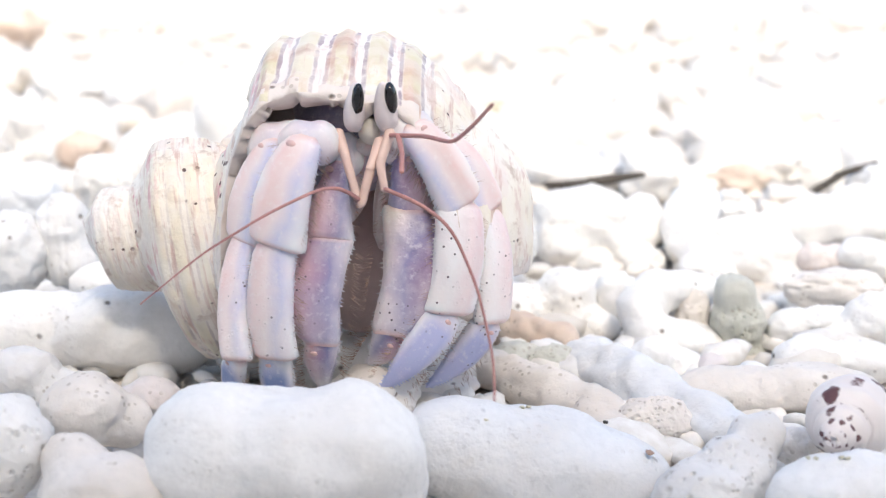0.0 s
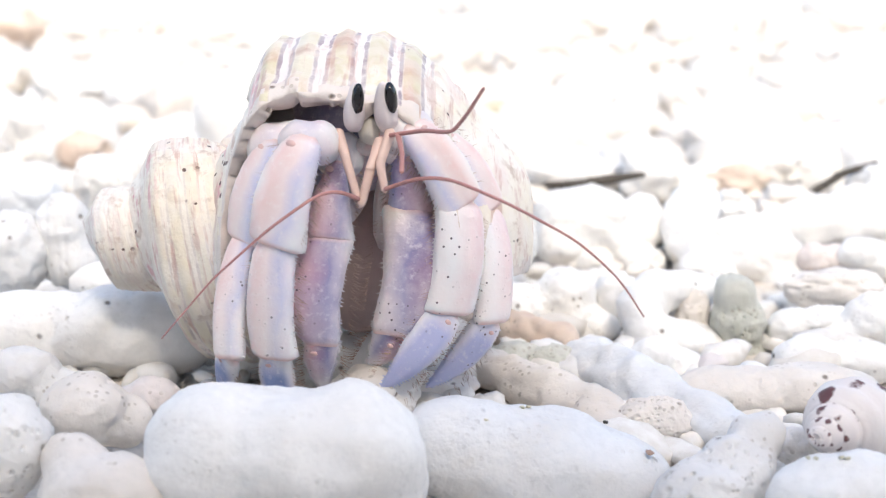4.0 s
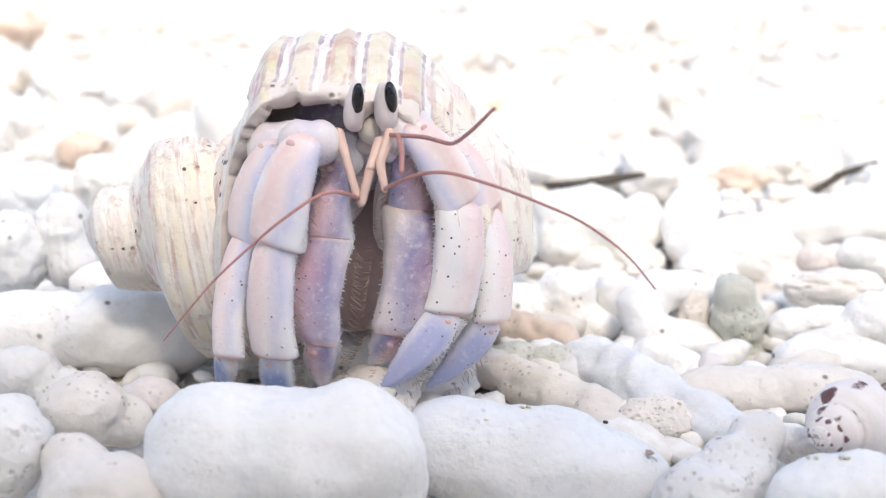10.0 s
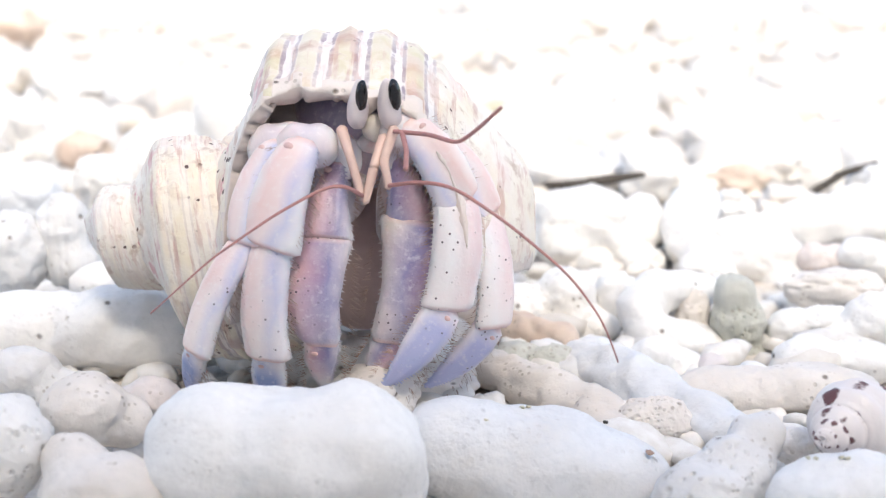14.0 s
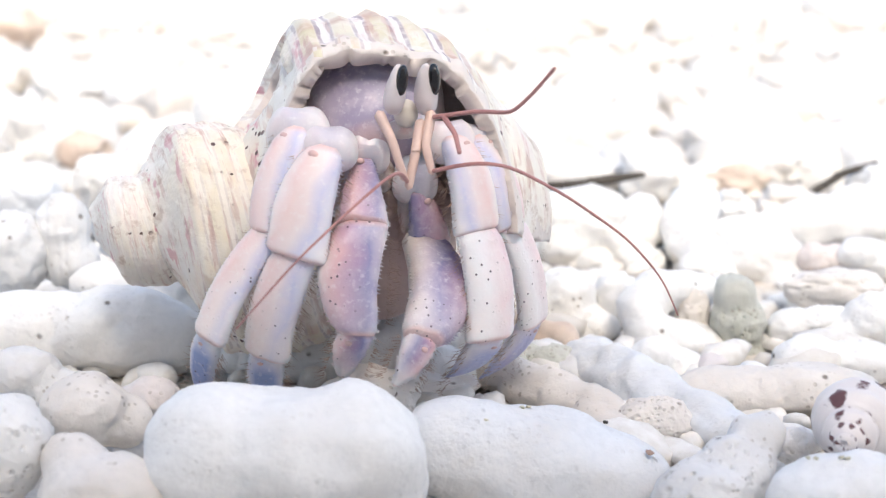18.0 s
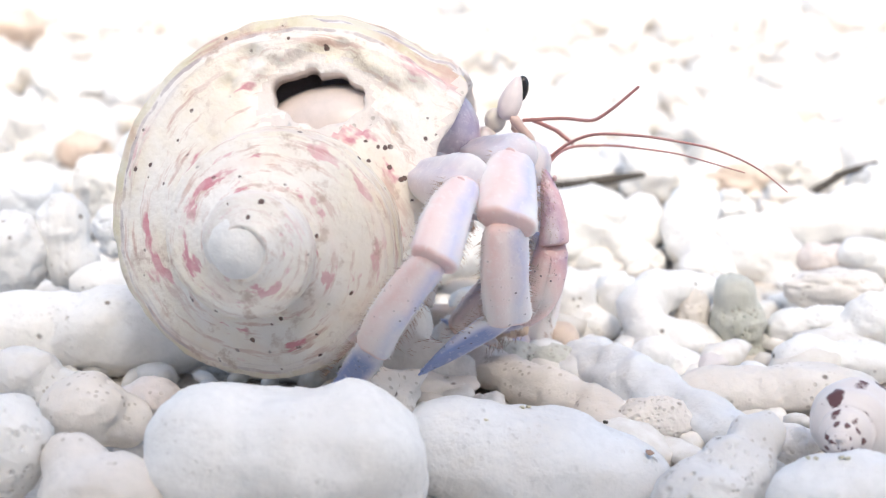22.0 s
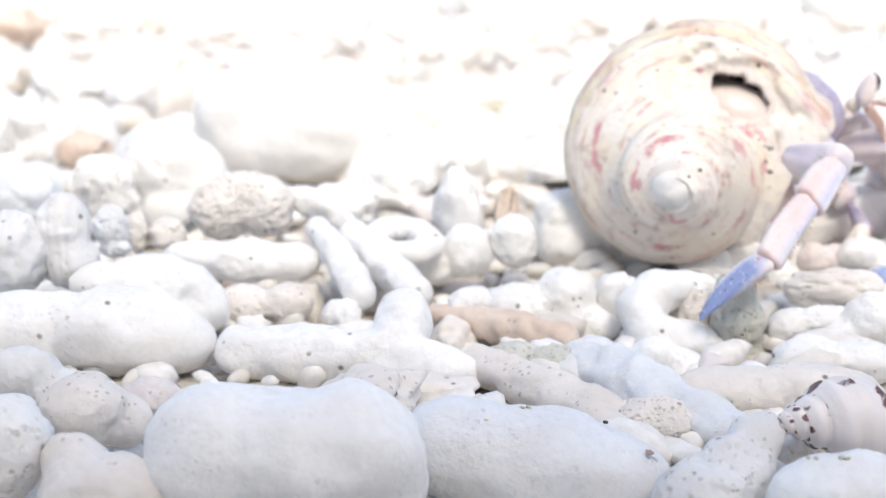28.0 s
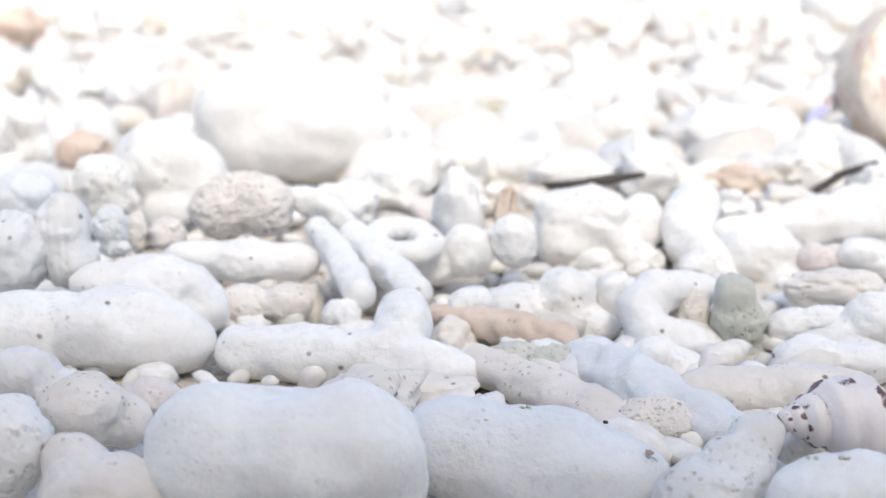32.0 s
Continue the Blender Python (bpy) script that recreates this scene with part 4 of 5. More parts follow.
def segment(kind, length, width, thick, side, seed):
    """One armour piece along +y from 0 to length: domed face towards +z, a toothed rim down both edges; side 1 or -1 sets which edge is the outer one."""
    rings, sides = 40, 30
    rng = np.random.default_rng(seed)
    table = np.array(OUTLINE[kind])
    toe = kind in ("dactyl", "claw_finger")
    verts, faces = [], []
    at = 0.5 - 0.5 * np.cos(np.linspace(0.0, 1.0, rings) * math.pi)
    at = 0.6 * at + 0.4 * np.linspace(0, 1, rings)
    edge = []
    for i, s in enumerate(at):
        wo, wi = (float(np.interp(s, table[:, 0], table[:, c])) * width for c in (1, 2))
        bend = -0.9 if kind == "merus" else -0.17 * length * s * s if toe else 0.05 * length * math.sin(math.pi * s)
        sway = (0.10 if kind.startswith("claw_p") else 0.03) * length * math.sin(math.pi * s)
        depth = thick * (wo + wi) / 2
        for j in range(sides):
            a = 2 * math.pi * j / sides
            c, d = math.cos(a), math.sin(a)
            k = 1 + 0.03 * noise.fractal(Vector((c * 1.4, s * 3.5, d * 1.4 + seed)), 1, 2, 2) + 0.018 * noise.fractal(Vector((c * 7, s * length * 1.8, d * 7 + seed)), 1, 2, 2)
            x = math.copysign(abs(c) ** 0.86, c) * (wo if c > 0 else wi) * k
            z = math.copysign(abs(d) ** 0.80, d) * depth * k * (1.0 if d > 0 else 0.85)
            if d > 0:
                # a blunt keel nearer the outer edge and a shallow furrow beside it
                z *= 1 + 0.10 * math.exp(-((c - 0.40) / 0.22) ** 2) - 0.10 * math.exp(-((c + 0.10) / 0.22) ** 2)
            verts.append(Vector(((x + sway) * side, s * length, z + bend)))
        edge.append((Vector(((wo + sway) * side, s * length, bend)), Vector(((-wi + sway) * side, s * length, bend))))
    for i in range(rings - 1):
        for j in range(sides):
            n = (j + 1) % sides
            faces.append((i * sides + j, i * sides + n, (i + 1) * sides + n, (i + 1) * sides + j))
    faces.append(tuple(range(sides))[::-1])
    faces.append(tuple(range((rings - 1) * sides, rings * sides)))
    if side > 0:
        faces = [f[::-1] for f in faces]
    # blunt teeth down the two edges
    for row in range(4, rings - 3):
        for e, way in ((0, side), (1, -side)):
            if rng.random() < 0.25 or "merus" in kind:
                continue
            p, h = edge[row][e], rng.uniform(0.18, 0.42)
            n = len(verts)
            for j in range(5):
                b = 2 * math.pi * j / 5
                verts.append(p + Vector((-0.12 * way, 0.19 * math.cos(b), 0.19 * math.sin(b))))
            verts.append(p + Vector((h * way, 0.10, 0.05)))
            faces += [(n + j, n + (j + 1) % 5, n + 5) for j in range(5)]
    return [v * MM for v in verts], faces


def bristles(length, width, thick, count, seed):
    """Fine stiff hairs along both edges of a limb piece."""
    rng = np.random.default_rng(seed)
    verts, faces = [], []
    for i in range(count):
        side = rng.choice((-1, 1))
        s = rng.uniform(0.12, 0.95) * length
        base = Vector((side * width * 0.47, s, rng.uniform(-0.3, 0.3) * width * thick))
        d = Vector((side * 1.0, rng.uniform(0.1, 0.9), rng.uniform(-0.5, 0.5))).normalized()
        h = rng.uniform(0.4, 1.5)
        u = d.cross(Vector((0, 0, 1))).normalized() * 0.035
        w = d.cross(u).normalized() * 0.035
        k = len(verts)
        verts += [(base + u) * MM, (base - 0.5 * u + w) * MM, (base - 0.5 * u - w) * MM, (base + d * h) * MM]
        faces += [(k, k + 1, k + 3), (k + 1, k + 2, k + 3), (k + 2, k, k + 3)]
    return mesh_from("bristles", verts, faces, BRISTLE)


ARMOUR = {}
NAMES = {"leg": ("merus", "carpus", "propodus", "dactyl"), "claw": ("claw_merus", "claw_carpus", "claw_palm", "claw_finger")}
LABELS = {"merus": "lavender upper leg plate", "carpus": "pink and lavender striped leg piece", "propodus": "pale pink leg piece dotted with dark bristle pits", "dactyl": "blue-violet pointed toe",
          "claw_carpus": "purple claw wrist with a toothed rim", "claw_palm": "purple and pink granular claw palm"}


def limb(key, lengths, widths, thick, facing):
    """Four pieces from the body to the tip; facing is the way their broad sides look."""
    kind = key.split("_")[0]
    side = 1 if key in ("leg_a", "leg_b", "claw_a") else -1
    pieces = []
    for i, (le, w) in enumerate(zip(lengths, widths)):
        name = NAMES[kind][i]
        if kind == "claw":
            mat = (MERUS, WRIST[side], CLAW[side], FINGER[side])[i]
        else:
            mat = (MERUS, UPPER[side], LEG[side], VIOLET if key in ("leg_c", "leg_d") else DACTYL)[i]
        verts, faces = segment(name, le + (0.4, 0.7, 0.7, 0)[i], w, thick * (0.9 if i == 3 else 1.5 if i == 0 else 1), side, len(ARMOUR) * 5 + i)
        ob = part(name, mesh_from(name, verts, faces, mat), crab, LABELS.get(name, ""))
        if i:
            hair = part("bristles", bristles(le, w, thick, 110, len(ARMOUR) * 7 + i), ob)
            hair["kind"] = "stuff"
            p, f = ball(3)
            knob = part("joint", mesh_from("joint", p * np.array((0.09 * w, 0.07 * w, 0.05 * w)) * MM, f, JOINT), ob, "orange-pink joint knob")
            knob.location = (0.16 * w * side * MM, 1.3 * MM, 0.36 * w * thick * MM)
        pieces.append(ob)
    ARMOUR[key] = (pieces, lengths, Vector(facing).normalized())


limb('leg_a', (13.0, 11.2, 12.0, 12.0), (6.4, 6.1, 5.0, 4.0), 0.56, (-0.30, -0.93, 0.2))
limb('leg_b', (12.0, 10.8, 12.8, 12.0), (6.8, 4.9, 3.9, 3.5), 0.58, (-0.55, -0.80, 0.2))
limb('claw_a', (9.0, 8.2, 11.0, 7.0), (5.2, 5.0, 5.9, 4.4), 0.72, (-0.10, -1, 0.2))
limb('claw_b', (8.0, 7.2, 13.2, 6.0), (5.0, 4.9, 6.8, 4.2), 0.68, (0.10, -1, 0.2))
limb('leg_c', (9.5, 10.0, 11.6, 11.2), (6.0, 5.2, 5.5, 4.6), 0.58, (0.30, -0.93, 0.2))
limb('leg_d', (9.2, 10.0, 12.4, 11.0), (5.6, 5.0, 4.6, 4.2), 0.58, (0.60, -0.78, 0.2))

# head, shield and feelers: they slide out of the shell together
BODY_PARTS = []


def blob(name, centre, size, mat, label="", turn=(0, 0, 0), taper=0.0, parent=None):
    p, f = ball(4)
    k = 1 + 0.05 * swell(p, len(BODY_PARTS), 2.0, 2)
    v = p * k[:, None]
    v[:, :2] *= (1 - taper * v[:, 2])[:, None]
    ob = part(name, mesh_from(name, v * np.array(size) * MM, f, mat), parent or crab, label)
    ob.matrix_basis = pose(*[c * MM for c in centre], *turn)
    if parent is None:
        BODY_PARTS.append((ob, ob.matrix_basis.copy()))
    return ob


def feeler(name, points, r0, r1, mat, label="", sides=8, rings=40):
    n = len(points)
    o = np.array(points[0], float)
    verts, faces = tube([np.array(p) - o for p in points], [r0 + (r1 - r0) * i / (n - 1) for i in range(n)], sides, rings, 0, 0, 2)
    ob = part(name, mesh_from(name, [v * MM for v in verts], faces, mat), crab, label)
    ob.matrix_basis = Matrix.Translation(Vector(o) * MM)
    BODY_PARTS.append((ob, ob.matrix_basis.copy()))
    return ob


blob('shield', (0.6, -5.0, 30.5), (8.6, 10.5, 7.2), SHIELD, 'lavender carapace shield', (18, 0, 0))
blob('flank', (-3.6, -4.5, 25.0), (5.4, 10.0, 6.4), MERUS, 'pale lavender side of the body', (18, 0, 8))
blob('belly', (1.6, 1.0, 14.7), (11, 9, 11), FLESH, 'pinkish soft belly')
blob('mouthpart', (0.8, -12.5, 25.4), (1.2, 1.6, 3.6), FACE, 'pale pleated mouthpart', (0, -6, 0))
blob('mouthpart', (3.9, -13.0, 22.4), (1.4, 1.6, 5.2), FACE, 'pale pleated mouthpart', (0, 6, 0))
blob('mouthpart', (2.5, -15.5, 29.2), (1.9, 1.2, 1.1), FACE, 'grey plate under the mouth')
blob('face', (2.5, -16.6, 31.0), (1.3, 1.3, 1.5), MOUTH, 'yellowish face between the eyestalks')
stalk = blob('eyestalk', (1.0, -18.6, 33.7), (1.08, 1.3, 2.8), STALK, 'white eyestalk', (18, 4, 0), 0.34)
blob('eye', (0.36, -0.55, 1.20), (0.66, 1.05, 1.75), EYE, 'glossy black oval eye', (0, 0, 0), 0.0, stalk)
stalk = blob('eyestalk', (4.2, -18.6, 33.7), (1.2, 1.3, 2.9), STALK, 'white eyestalk', (18, -6, 0), 0.30)
blob('eye', (0.75, -0.50, 1.20), (0.68, 1.05, 1.75), EYE, 'glossy black oval eye', (0, 0, 0), 0.0, stalk)
feeler('antenna_base', [(-0.7, -19.0, 31.1), (0.2, -21.0, 28.8), (1.3, -22.0, 25.1)], 0.60, 0.42, PEACH, 'peach antenna base')
feeler('antenna_base', [(4.7, -19.0, 31.1), (3.7, -21.0, 28.2), (4.2, -22.0, 25.7)], 0.60, 0.42, PEACH, 'peach antenna base')
feeler('palp', [(3.6, -19.0, 30.2), (2.7, -21.0, 27.6), (1.8, -22.0, 24.2)], 0.62, 0.45, PEACH)
FEELERS = {}
feeler('antenna', [(1.5, -22.5, 24.8), (-0.2, -25.0, 26.1), (-2.0, -27.0, 26.2), (-6.6, -29.0, 23.1), (-12.1, -30.0, 18.2), (-17.4, -30.0, 11.9)], 0.24, 0.08, RED, 'long thin red antenna')
FEELERS[BODY_PARTS[-1][0].name] = 'right'
feeler('antenna', [(4.3, -22.5, 25.8), (7.2, -25.0, 27.7), (10.3, -27.0, 28.5), (16.5, -29.0, 26.9), (23.6, -30.0, 24.1), (28.0, -31.0, 21.0), (30.8, -31.0, 17.5)], 0.24, 0.08, RED, 'long thin red antenna')
FEELERS[BODY_PARTS[-1][0].name] = 'left'
feeler('antennule', [(4.8, -20.0, 31.0), (8.3, -24.0, 32.0), (11.1, -27.0, 32.1), (12.6, -29.0, 34.2), (14.1, -31.0, 36.8)], 0.25, 0.18, RED, 'short bent red antennule')
FEELERS[BODY_PARTS[-1][0].name] = 'near'
feeler('antennule', [(5.6, -21.0, 31.1), (6.1, -24.0, 29.8), (6.1, -26.0, 28.2)], 0.3, 0.25, RED, 'short bent red antennule')


# ---- a small spotted snail shell among the pebbles ----
def snail_shell():
    steps, sides = 150, 40
    verts, uvs, faces = [], [], []
    for i in range(steps):
        a = 2 * math.pi * 4.2 * i / (steps - 1)
        g = 1.55 ** (-a / (2 * math.pi))
        for j in range(sides):
            f = 2 * math.pi * j / sides
            r = 4.9 * g * (0.45 + 0.55 * math.copysign(abs(math.cos(f)) ** 0.75, math.cos(f))) * (1 + 0.045 * math.cos(f * 9) + 0.03 * noise.noise(Vector((a * 3, f * 2, 6))))
            x = -10.0 + 10.0 * g + 4.2 * g * math.sin(f)
            verts.append(Vector((x, math.sin(a) * r, math.cos(a) * r)) * MM)
            uvs.append((a / (2 * math.pi), j / sides))
    for i in range(steps - 1):
        for j in range(sides):
            n = (j + 1) % sides
            faces.append((i * sides + j, i * sides + n, (i + 1) * sides + n, (i + 1) * sides + j))
    me = mesh_from("snail_shell", verts, faces, SPOTTED)
    lay = me.uv_layers.new(name="UVMap")
    for f, poly in zip(faces, me.polygons):
        for k, li in zip(f, poly.loop_indices):
            lay.data[li].uv = uvs[k] if uvs[k][1] > 0 or uvs[f[0]][1] < 0.5 else (uvs[k][0], 1.0)
    ob = new("snail_shell", me)
    s = ob.modifiers.new("thick", "SOLIDIFY")
    s.thickness, s.offset = 0.5 * MM, -1
    p, f = ball(3)
    foot = part("foot", mesh_from("foot", p * (1 + 0.1 * swell(p, 5, 2.0, 2))[:, None] * np.array((2.6, 2.2, 1.4)) * MM, f, FLESH), ob, "brownish pink soft foot")
    foot.location = (3.0 * MM, 2.2 * MM, 2.6 * MM)
    return tagged(ob, "small white snail shell with dark brown blotches", "snail shell")


snail = snail_shell()


# ---- loose pebbles and coral ends lying on and between the larger ones ----
def loose_bits():
    rng = np.random.default_rng(77)
    p, f = ball(3)
    shapes = []
    for s in range(16):
        k = 1 + 0.34 * swell(p, s + 300, 1.2, 2) + 0.09 * swell(p, s + 340, 3.5, 2)
        if s % 3 == 0:
            k -= pits_at(p, rng, 16, 0.14, 0.09)
        skin = ("white", "white", "cream", "white", "grey", "pink", "white", "orange")[s % 8]
        long = 1.9 if s % 4 == 1 else 1.15
        me = mesh_from("coral_bit", p * k[:, None] * np.array((long, 0.85, 0.7)) * MM, f, SKIN[skin])
        shapes.append((me, skin))
    for i in range(150):
        y = 0.132 * (0.40 / 0.132) ** rng.random()
        x = rng.uniform(-1, 1) * (0.012 + 0.40 * y)
        if -0.036 < x < 0.004 and y < 0.158:
            continue
        me, skin = shapes[rng.integers(16)]
        ob = new("coral_bit", me)
        r = rng.uniform(1.3, 3.4)
        ob.matrix_world = pose(x, y, (rng.uniform(-3.5, -0.5) if y < 0.2 else rng.uniform(-1.5, 2.0)) * MM, rng.uniform(-25, 25), rng.uniform(-25, 25), rng.uniform(0, 360)) @ Matrix.Scale(r, 4)
        tagged(ob, "small " + STONE_LABEL[skin].replace("pebble", "bit") + " among larger pebbles", "coral bit", "coral bits")


loose_bits()


# ---- grit on the near pebbles ----
def grain(x, y, z, r, mat, label, name):
    p, f = ball(2)
    k = 1 + 0.35 * swell(p, int(x * 10), 1.6, 2)
    ob = new(name, mesh_from(name, p * k[:, None] * np.array((1.3, 0.9, 0.6)) * r * MM, f, mat))
    ob.matrix_world = pose(x * MM, y * MM, (z + 0.35 * r) * MM, 0, 0, x * 40)
    tagged(ob, label, name.replace("_", " "), "grit")


grain(16.6, 116.8, 2.6, 0.28, BARK, "tiny black speck of grit on a white pebble", "dark_grit")
grain(20.6, 113.3, 0.7, 0.42, BRISTLE, "small brown flake lying on a white pebble", "brown_flake")
grain(4.8, 112.6, 3.6, 0.20, BARK, "tiny black speck of grit on a white pebble", "dark_grit")
for gx, gy, gz in ((33.6, 104.5, 4.0), (34.2, 104.1, 4.1), (36.8, 103.2, 4.5), (36.3, 103.4, 4.5), (8.1, 116.6, 4.3), (8.7, 116.8, 4.3), (4.2, 113.1, 4.3)):
    grain(gx, gy, gz, 0.24, SKIN["yellow"], "pale grain of coral sand on a pebble", "sand_grain")


# ---- what moves ----
STEPS = {}


def step(key, t, *joints):
    """The joints of a limb in the crab's space at t seconds (millimetres)."""
    STEPS.setdefault(key, []).append((t, np.array(joints)))


def between(table, t):
    """Smooth values of a table of (t, values) at t."""
    if t <= table[0][0]:
        return table[0][1]
    for (ta, a), (tb, b) in zip(table[:-1], table[1:]):
        if t <= tb:
            s = (t - ta) / (tb - ta)
            s = s * s * (3 - 2 * s) if tb - ta > 0.8 else s
            return a + (b - a) * s
    return table[-1][1]


def aimed(a, b, facing):
    """A pose at a whose y axis points to b and whose z axis leans to facing."""
    y = (b - a).normalized()
    z = (facing - y * facing.dot(y)).normalized()
    x = y.cross(z)
    m = Matrix((x, y, z)).transposed().to_4x4()
    m.translation = a * MM
    return m


def motions():
    root = [
        (0, -10.2, 145, 0, 0, 0),
        (12.5, -10.2, 145, 0.1, 0, 0),
        (14.5, -9.9, 145, 0.3, 1, 0),
        (17, -9.8, 145, 0.8, 4, 0),
        (17.5, -9.4, 145, 1.3, 6, 0),
        (18, -8.9, 145, 1.9, 13, 1),
        (18.5, -9.4, 145, 2.4, 14, 1),
        (19, -10.2, 145, 2.8, 23, 2),
        (19.5, -10.9, 141.9, 2.8, 33.7, 3.6),
        (20, -12.1, 138.9, 2.7, 45.4, 5.2),
        (20.5, -11.8, 140.8, 2.4, 52.4, 4.2),
        (21, -11.7, 142.7, 2.3, 57.4, 3.2),
        (21.5, -13.8, 142.9, 2, 72.7, 4.9),
        (22, -16.7, 143.1, 1.7, 85, 6.5),
        (22.5, -18, 143, 1.1, 88.7, 8.7),
        (23, -17.8, 142.9, 1, 89.4, 10.9),
        (23.5, -11, 153.8, 2.8, 82.6, 8.9),
        (24, -2.4, 165.7, 2.6, 69.8, 6.9),
        (24.5, 1, 169.4, 1.8, 82.9, 5.4),
        (25, 4.8, 175.2, 1.1, 87, 3.9),
        (25.5, 10.8, 180.3, 1.6, 86.7, 3.3),
        (26.5, 25.4, 196.7, 2, 85.2, 0.3),
        (27.5, 42.1, 214, 2.5, 83.6, -2.8),
        (28, 41.7, 212.1, -0.6, 78.2, -2.5),
        (28.5, 46.7, 213.5, -1.1, 79.7, -2.4),
        (29, 52.3, 219.8, -2.1, 85.2, -1.3),
        (29.5, 60.4, 239.3, -2.1, 91.7, -0.2),
        (30, 64, 258.8, -1.5, 81.2, -1.2),
        (30.5, 70, 272, -2.3, 86.9, 1.6),
        (31, 79.6, 286.1, -3.1, 95.6, 4.3),
        (32, 120, 318, -2.4, 102, 8)]
    body = [
        (0, 0, 0, 0),
        (12.5, 0, 0, 0),
        (14.5, 0, -0.3, 0.2),
        (17, -1, -0.5, 0.8),
        (18, -2, -1, 0),
        (19, -2.8, -2, -1.5),
        (20, -2, -3, -2),
        (21, 0, -4, -2),
        (22, 0, -6, -2.5),
        (22.5, 0, -9, -3.2),
        (23, 0, -13, -4),
        (23.5, 0, -13, -7),
        (24, 0, -13, -9.5),
        (24.5, 0, -13, -8.5),
        (25, 0, -12.5, -7.5),
        (28, 0, -12, -6),
        (32, 0, -12, -5)]
    walk(crab, [(t, pose(x * MM, y * MM, z * MM, 0, roll, yaw)) for t, x, y, z, yaw, roll in root])
    # the shell tips back while the crab peers out and settles as it walks off
    hub = Matrix.Translation((0, 0, 16.6 * MM))
    walk(shell, [(t, hub @ pose(0, 0, 0, tip) @ hub.inverted()) for t, tip in (
        (0, -12), (12.5, -12.5), (14.5, -13), (17, -16), (17.5, -18), (18, -20), (18.5, -19), (19, -18), (19.5, -16.3), (20, -14.5), (20.5, -12.2), (21, -9.8), (21.5, -8.8), (22, -7.7), (22.5, -3.6), (23, 0.5), (23.5, 9.1), (24, 17.6), (24.5, 15.7), (25, 13.8), (25.5, 15.7), (26.5, 19.6), (27.5, 23.6), (28, 16), (28.5, 12), (29, 8.1), (29.5, 5.5), (30, 5.2), (30.5, 0.6), (31, -4), (32, 2))])
    slide = [(t, np.array((x, y, z))) for t, x, y, z in body]
    step('claw_a', 0, (-0.4, -7.0, 28.5), (-0.8, -16.0, 27.7), (-1.7, -19.1, 20.1), (-2.6, -21.1, 9.3), (-3.0, -19.7, 2.5))
    step('claw_a', 12.3, (-0.4, -7.0, 28.5), (-0.8, -16.0, 27.7), (-1.7, -19.1, 20.1), (-2.6, -21.1, 9.3), (-3.0, -19.7, 2.5))
    step('claw_a', 17, (-1.3, -6.9, 28.3), (-2.7, -15.9, 26.2), (-3.3, -21.4, 20.2), (-3.9, -21.4, 9.2), (-3.5, -19.7, 2.4))
    step('claw_a', 18, (-1.9, -6.8, 27.4), (-3.3, -15.8, 25.9), (-4.6, -21.6, 20.3), (-5.6, -24.7, 9.7), (-7.1, -22.7, 3.2))
    step('claw_a', 19, (0.1, -8.1, 25.7), (-0.4, -17.5, 23.9), (-1.8, -22.6, 17.6), (-3.2, -22.7, 6.7), (-3.7, -20.0, 0.3))
    step('claw_a', 20, (-1.3, -11.1, 25.2), (-1.8, -21.6, 23.1), (-4.6, -26.2, 16.9), (-1.5, -22.7, 6.9), (-2.1, -19.5, 0.8))
    step('claw_a', 21, (3.4, -16.7, 24.8), (1.2, -24.2, 22.2), (-3.0, -28.5, 16.6), (-0.3, -25.1, 6.5), (-2.2, -21.7, 0.6))
    step('claw_a', 22, (-2.8, -21.8, 23.9), (-5.2, -28.5, 23.1), (-6.3, -29.9, 14.1), (-1.1, -26.1, 5.2), (-6.9, -22.3, 4.1))
    step('claw_a', 23, (-5.3, -22.9, 24.0), (-4.5, -31.3, 19.7), (-5.2, -32.9, 11.0), (1.8, -30.9, 2.8), (-3.9, -27.0, 1.4))
    step('claw_a', 24, (3.6, -20.8, 16.7), (3.2, -31.6, 17.2), (2.1, -34.0, 6.1), (7.4, -28.9, -2.1), (2.3, -24.6, -4.1))
    step('claw_a', 25, (5.9, -27.7, 18.7), (4.6, -33.5, 14.6), (1.3, -34.7, 9.7), (-3.9, -31.8, 2.7), (-7.4, -24.4, -1.7))
    step('claw_a', 28, (9.9, -32.6, 15.2), (7.8, -38.2, 11.6), (4.2, -39.7, 6.2), (-1.8, -37.1, -0.6), (-8.6, -30.6, -4.3))
    step('claw_b', 0, (2.8, -7.0, 28.5), (5.6, -16.0, 29.3), (6.5, -15.1, 22.2), (4.6, -19.2, 9.4), (1.7, -17.6, 4.3))
    step('claw_b', 12.3, (2.8, -7.0, 28.5), (5.6, -16.0, 29.3), (6.5, -15.1, 22.2), (4.6, -19.2, 9.4), (1.7, -17.6, 4.3))
    step('claw_b', 17, (3.2, -7.3, 27.0), (3.0, -16.2, 25.0), (4.6, -14.5, 18.3), (2.9, -11.9, 5.4), (1.1, -16.3, 1.7))
    step('claw_b', 18, (2.8, -6.4, 26.0), (1.7, -16.9, 22.7), (3.6, -14.8, 16.1), (0.8, -25.6, 9.1), (-2.1, -27.0, 3.8))
    step('claw_b', 19, (5.8, -6.1, 24.6), (6.3, -16.0, 22.4), (5.2, -21.9, 18.4), (3.8, -20.1, 5.3), (2.3, -18.5, -0.2))
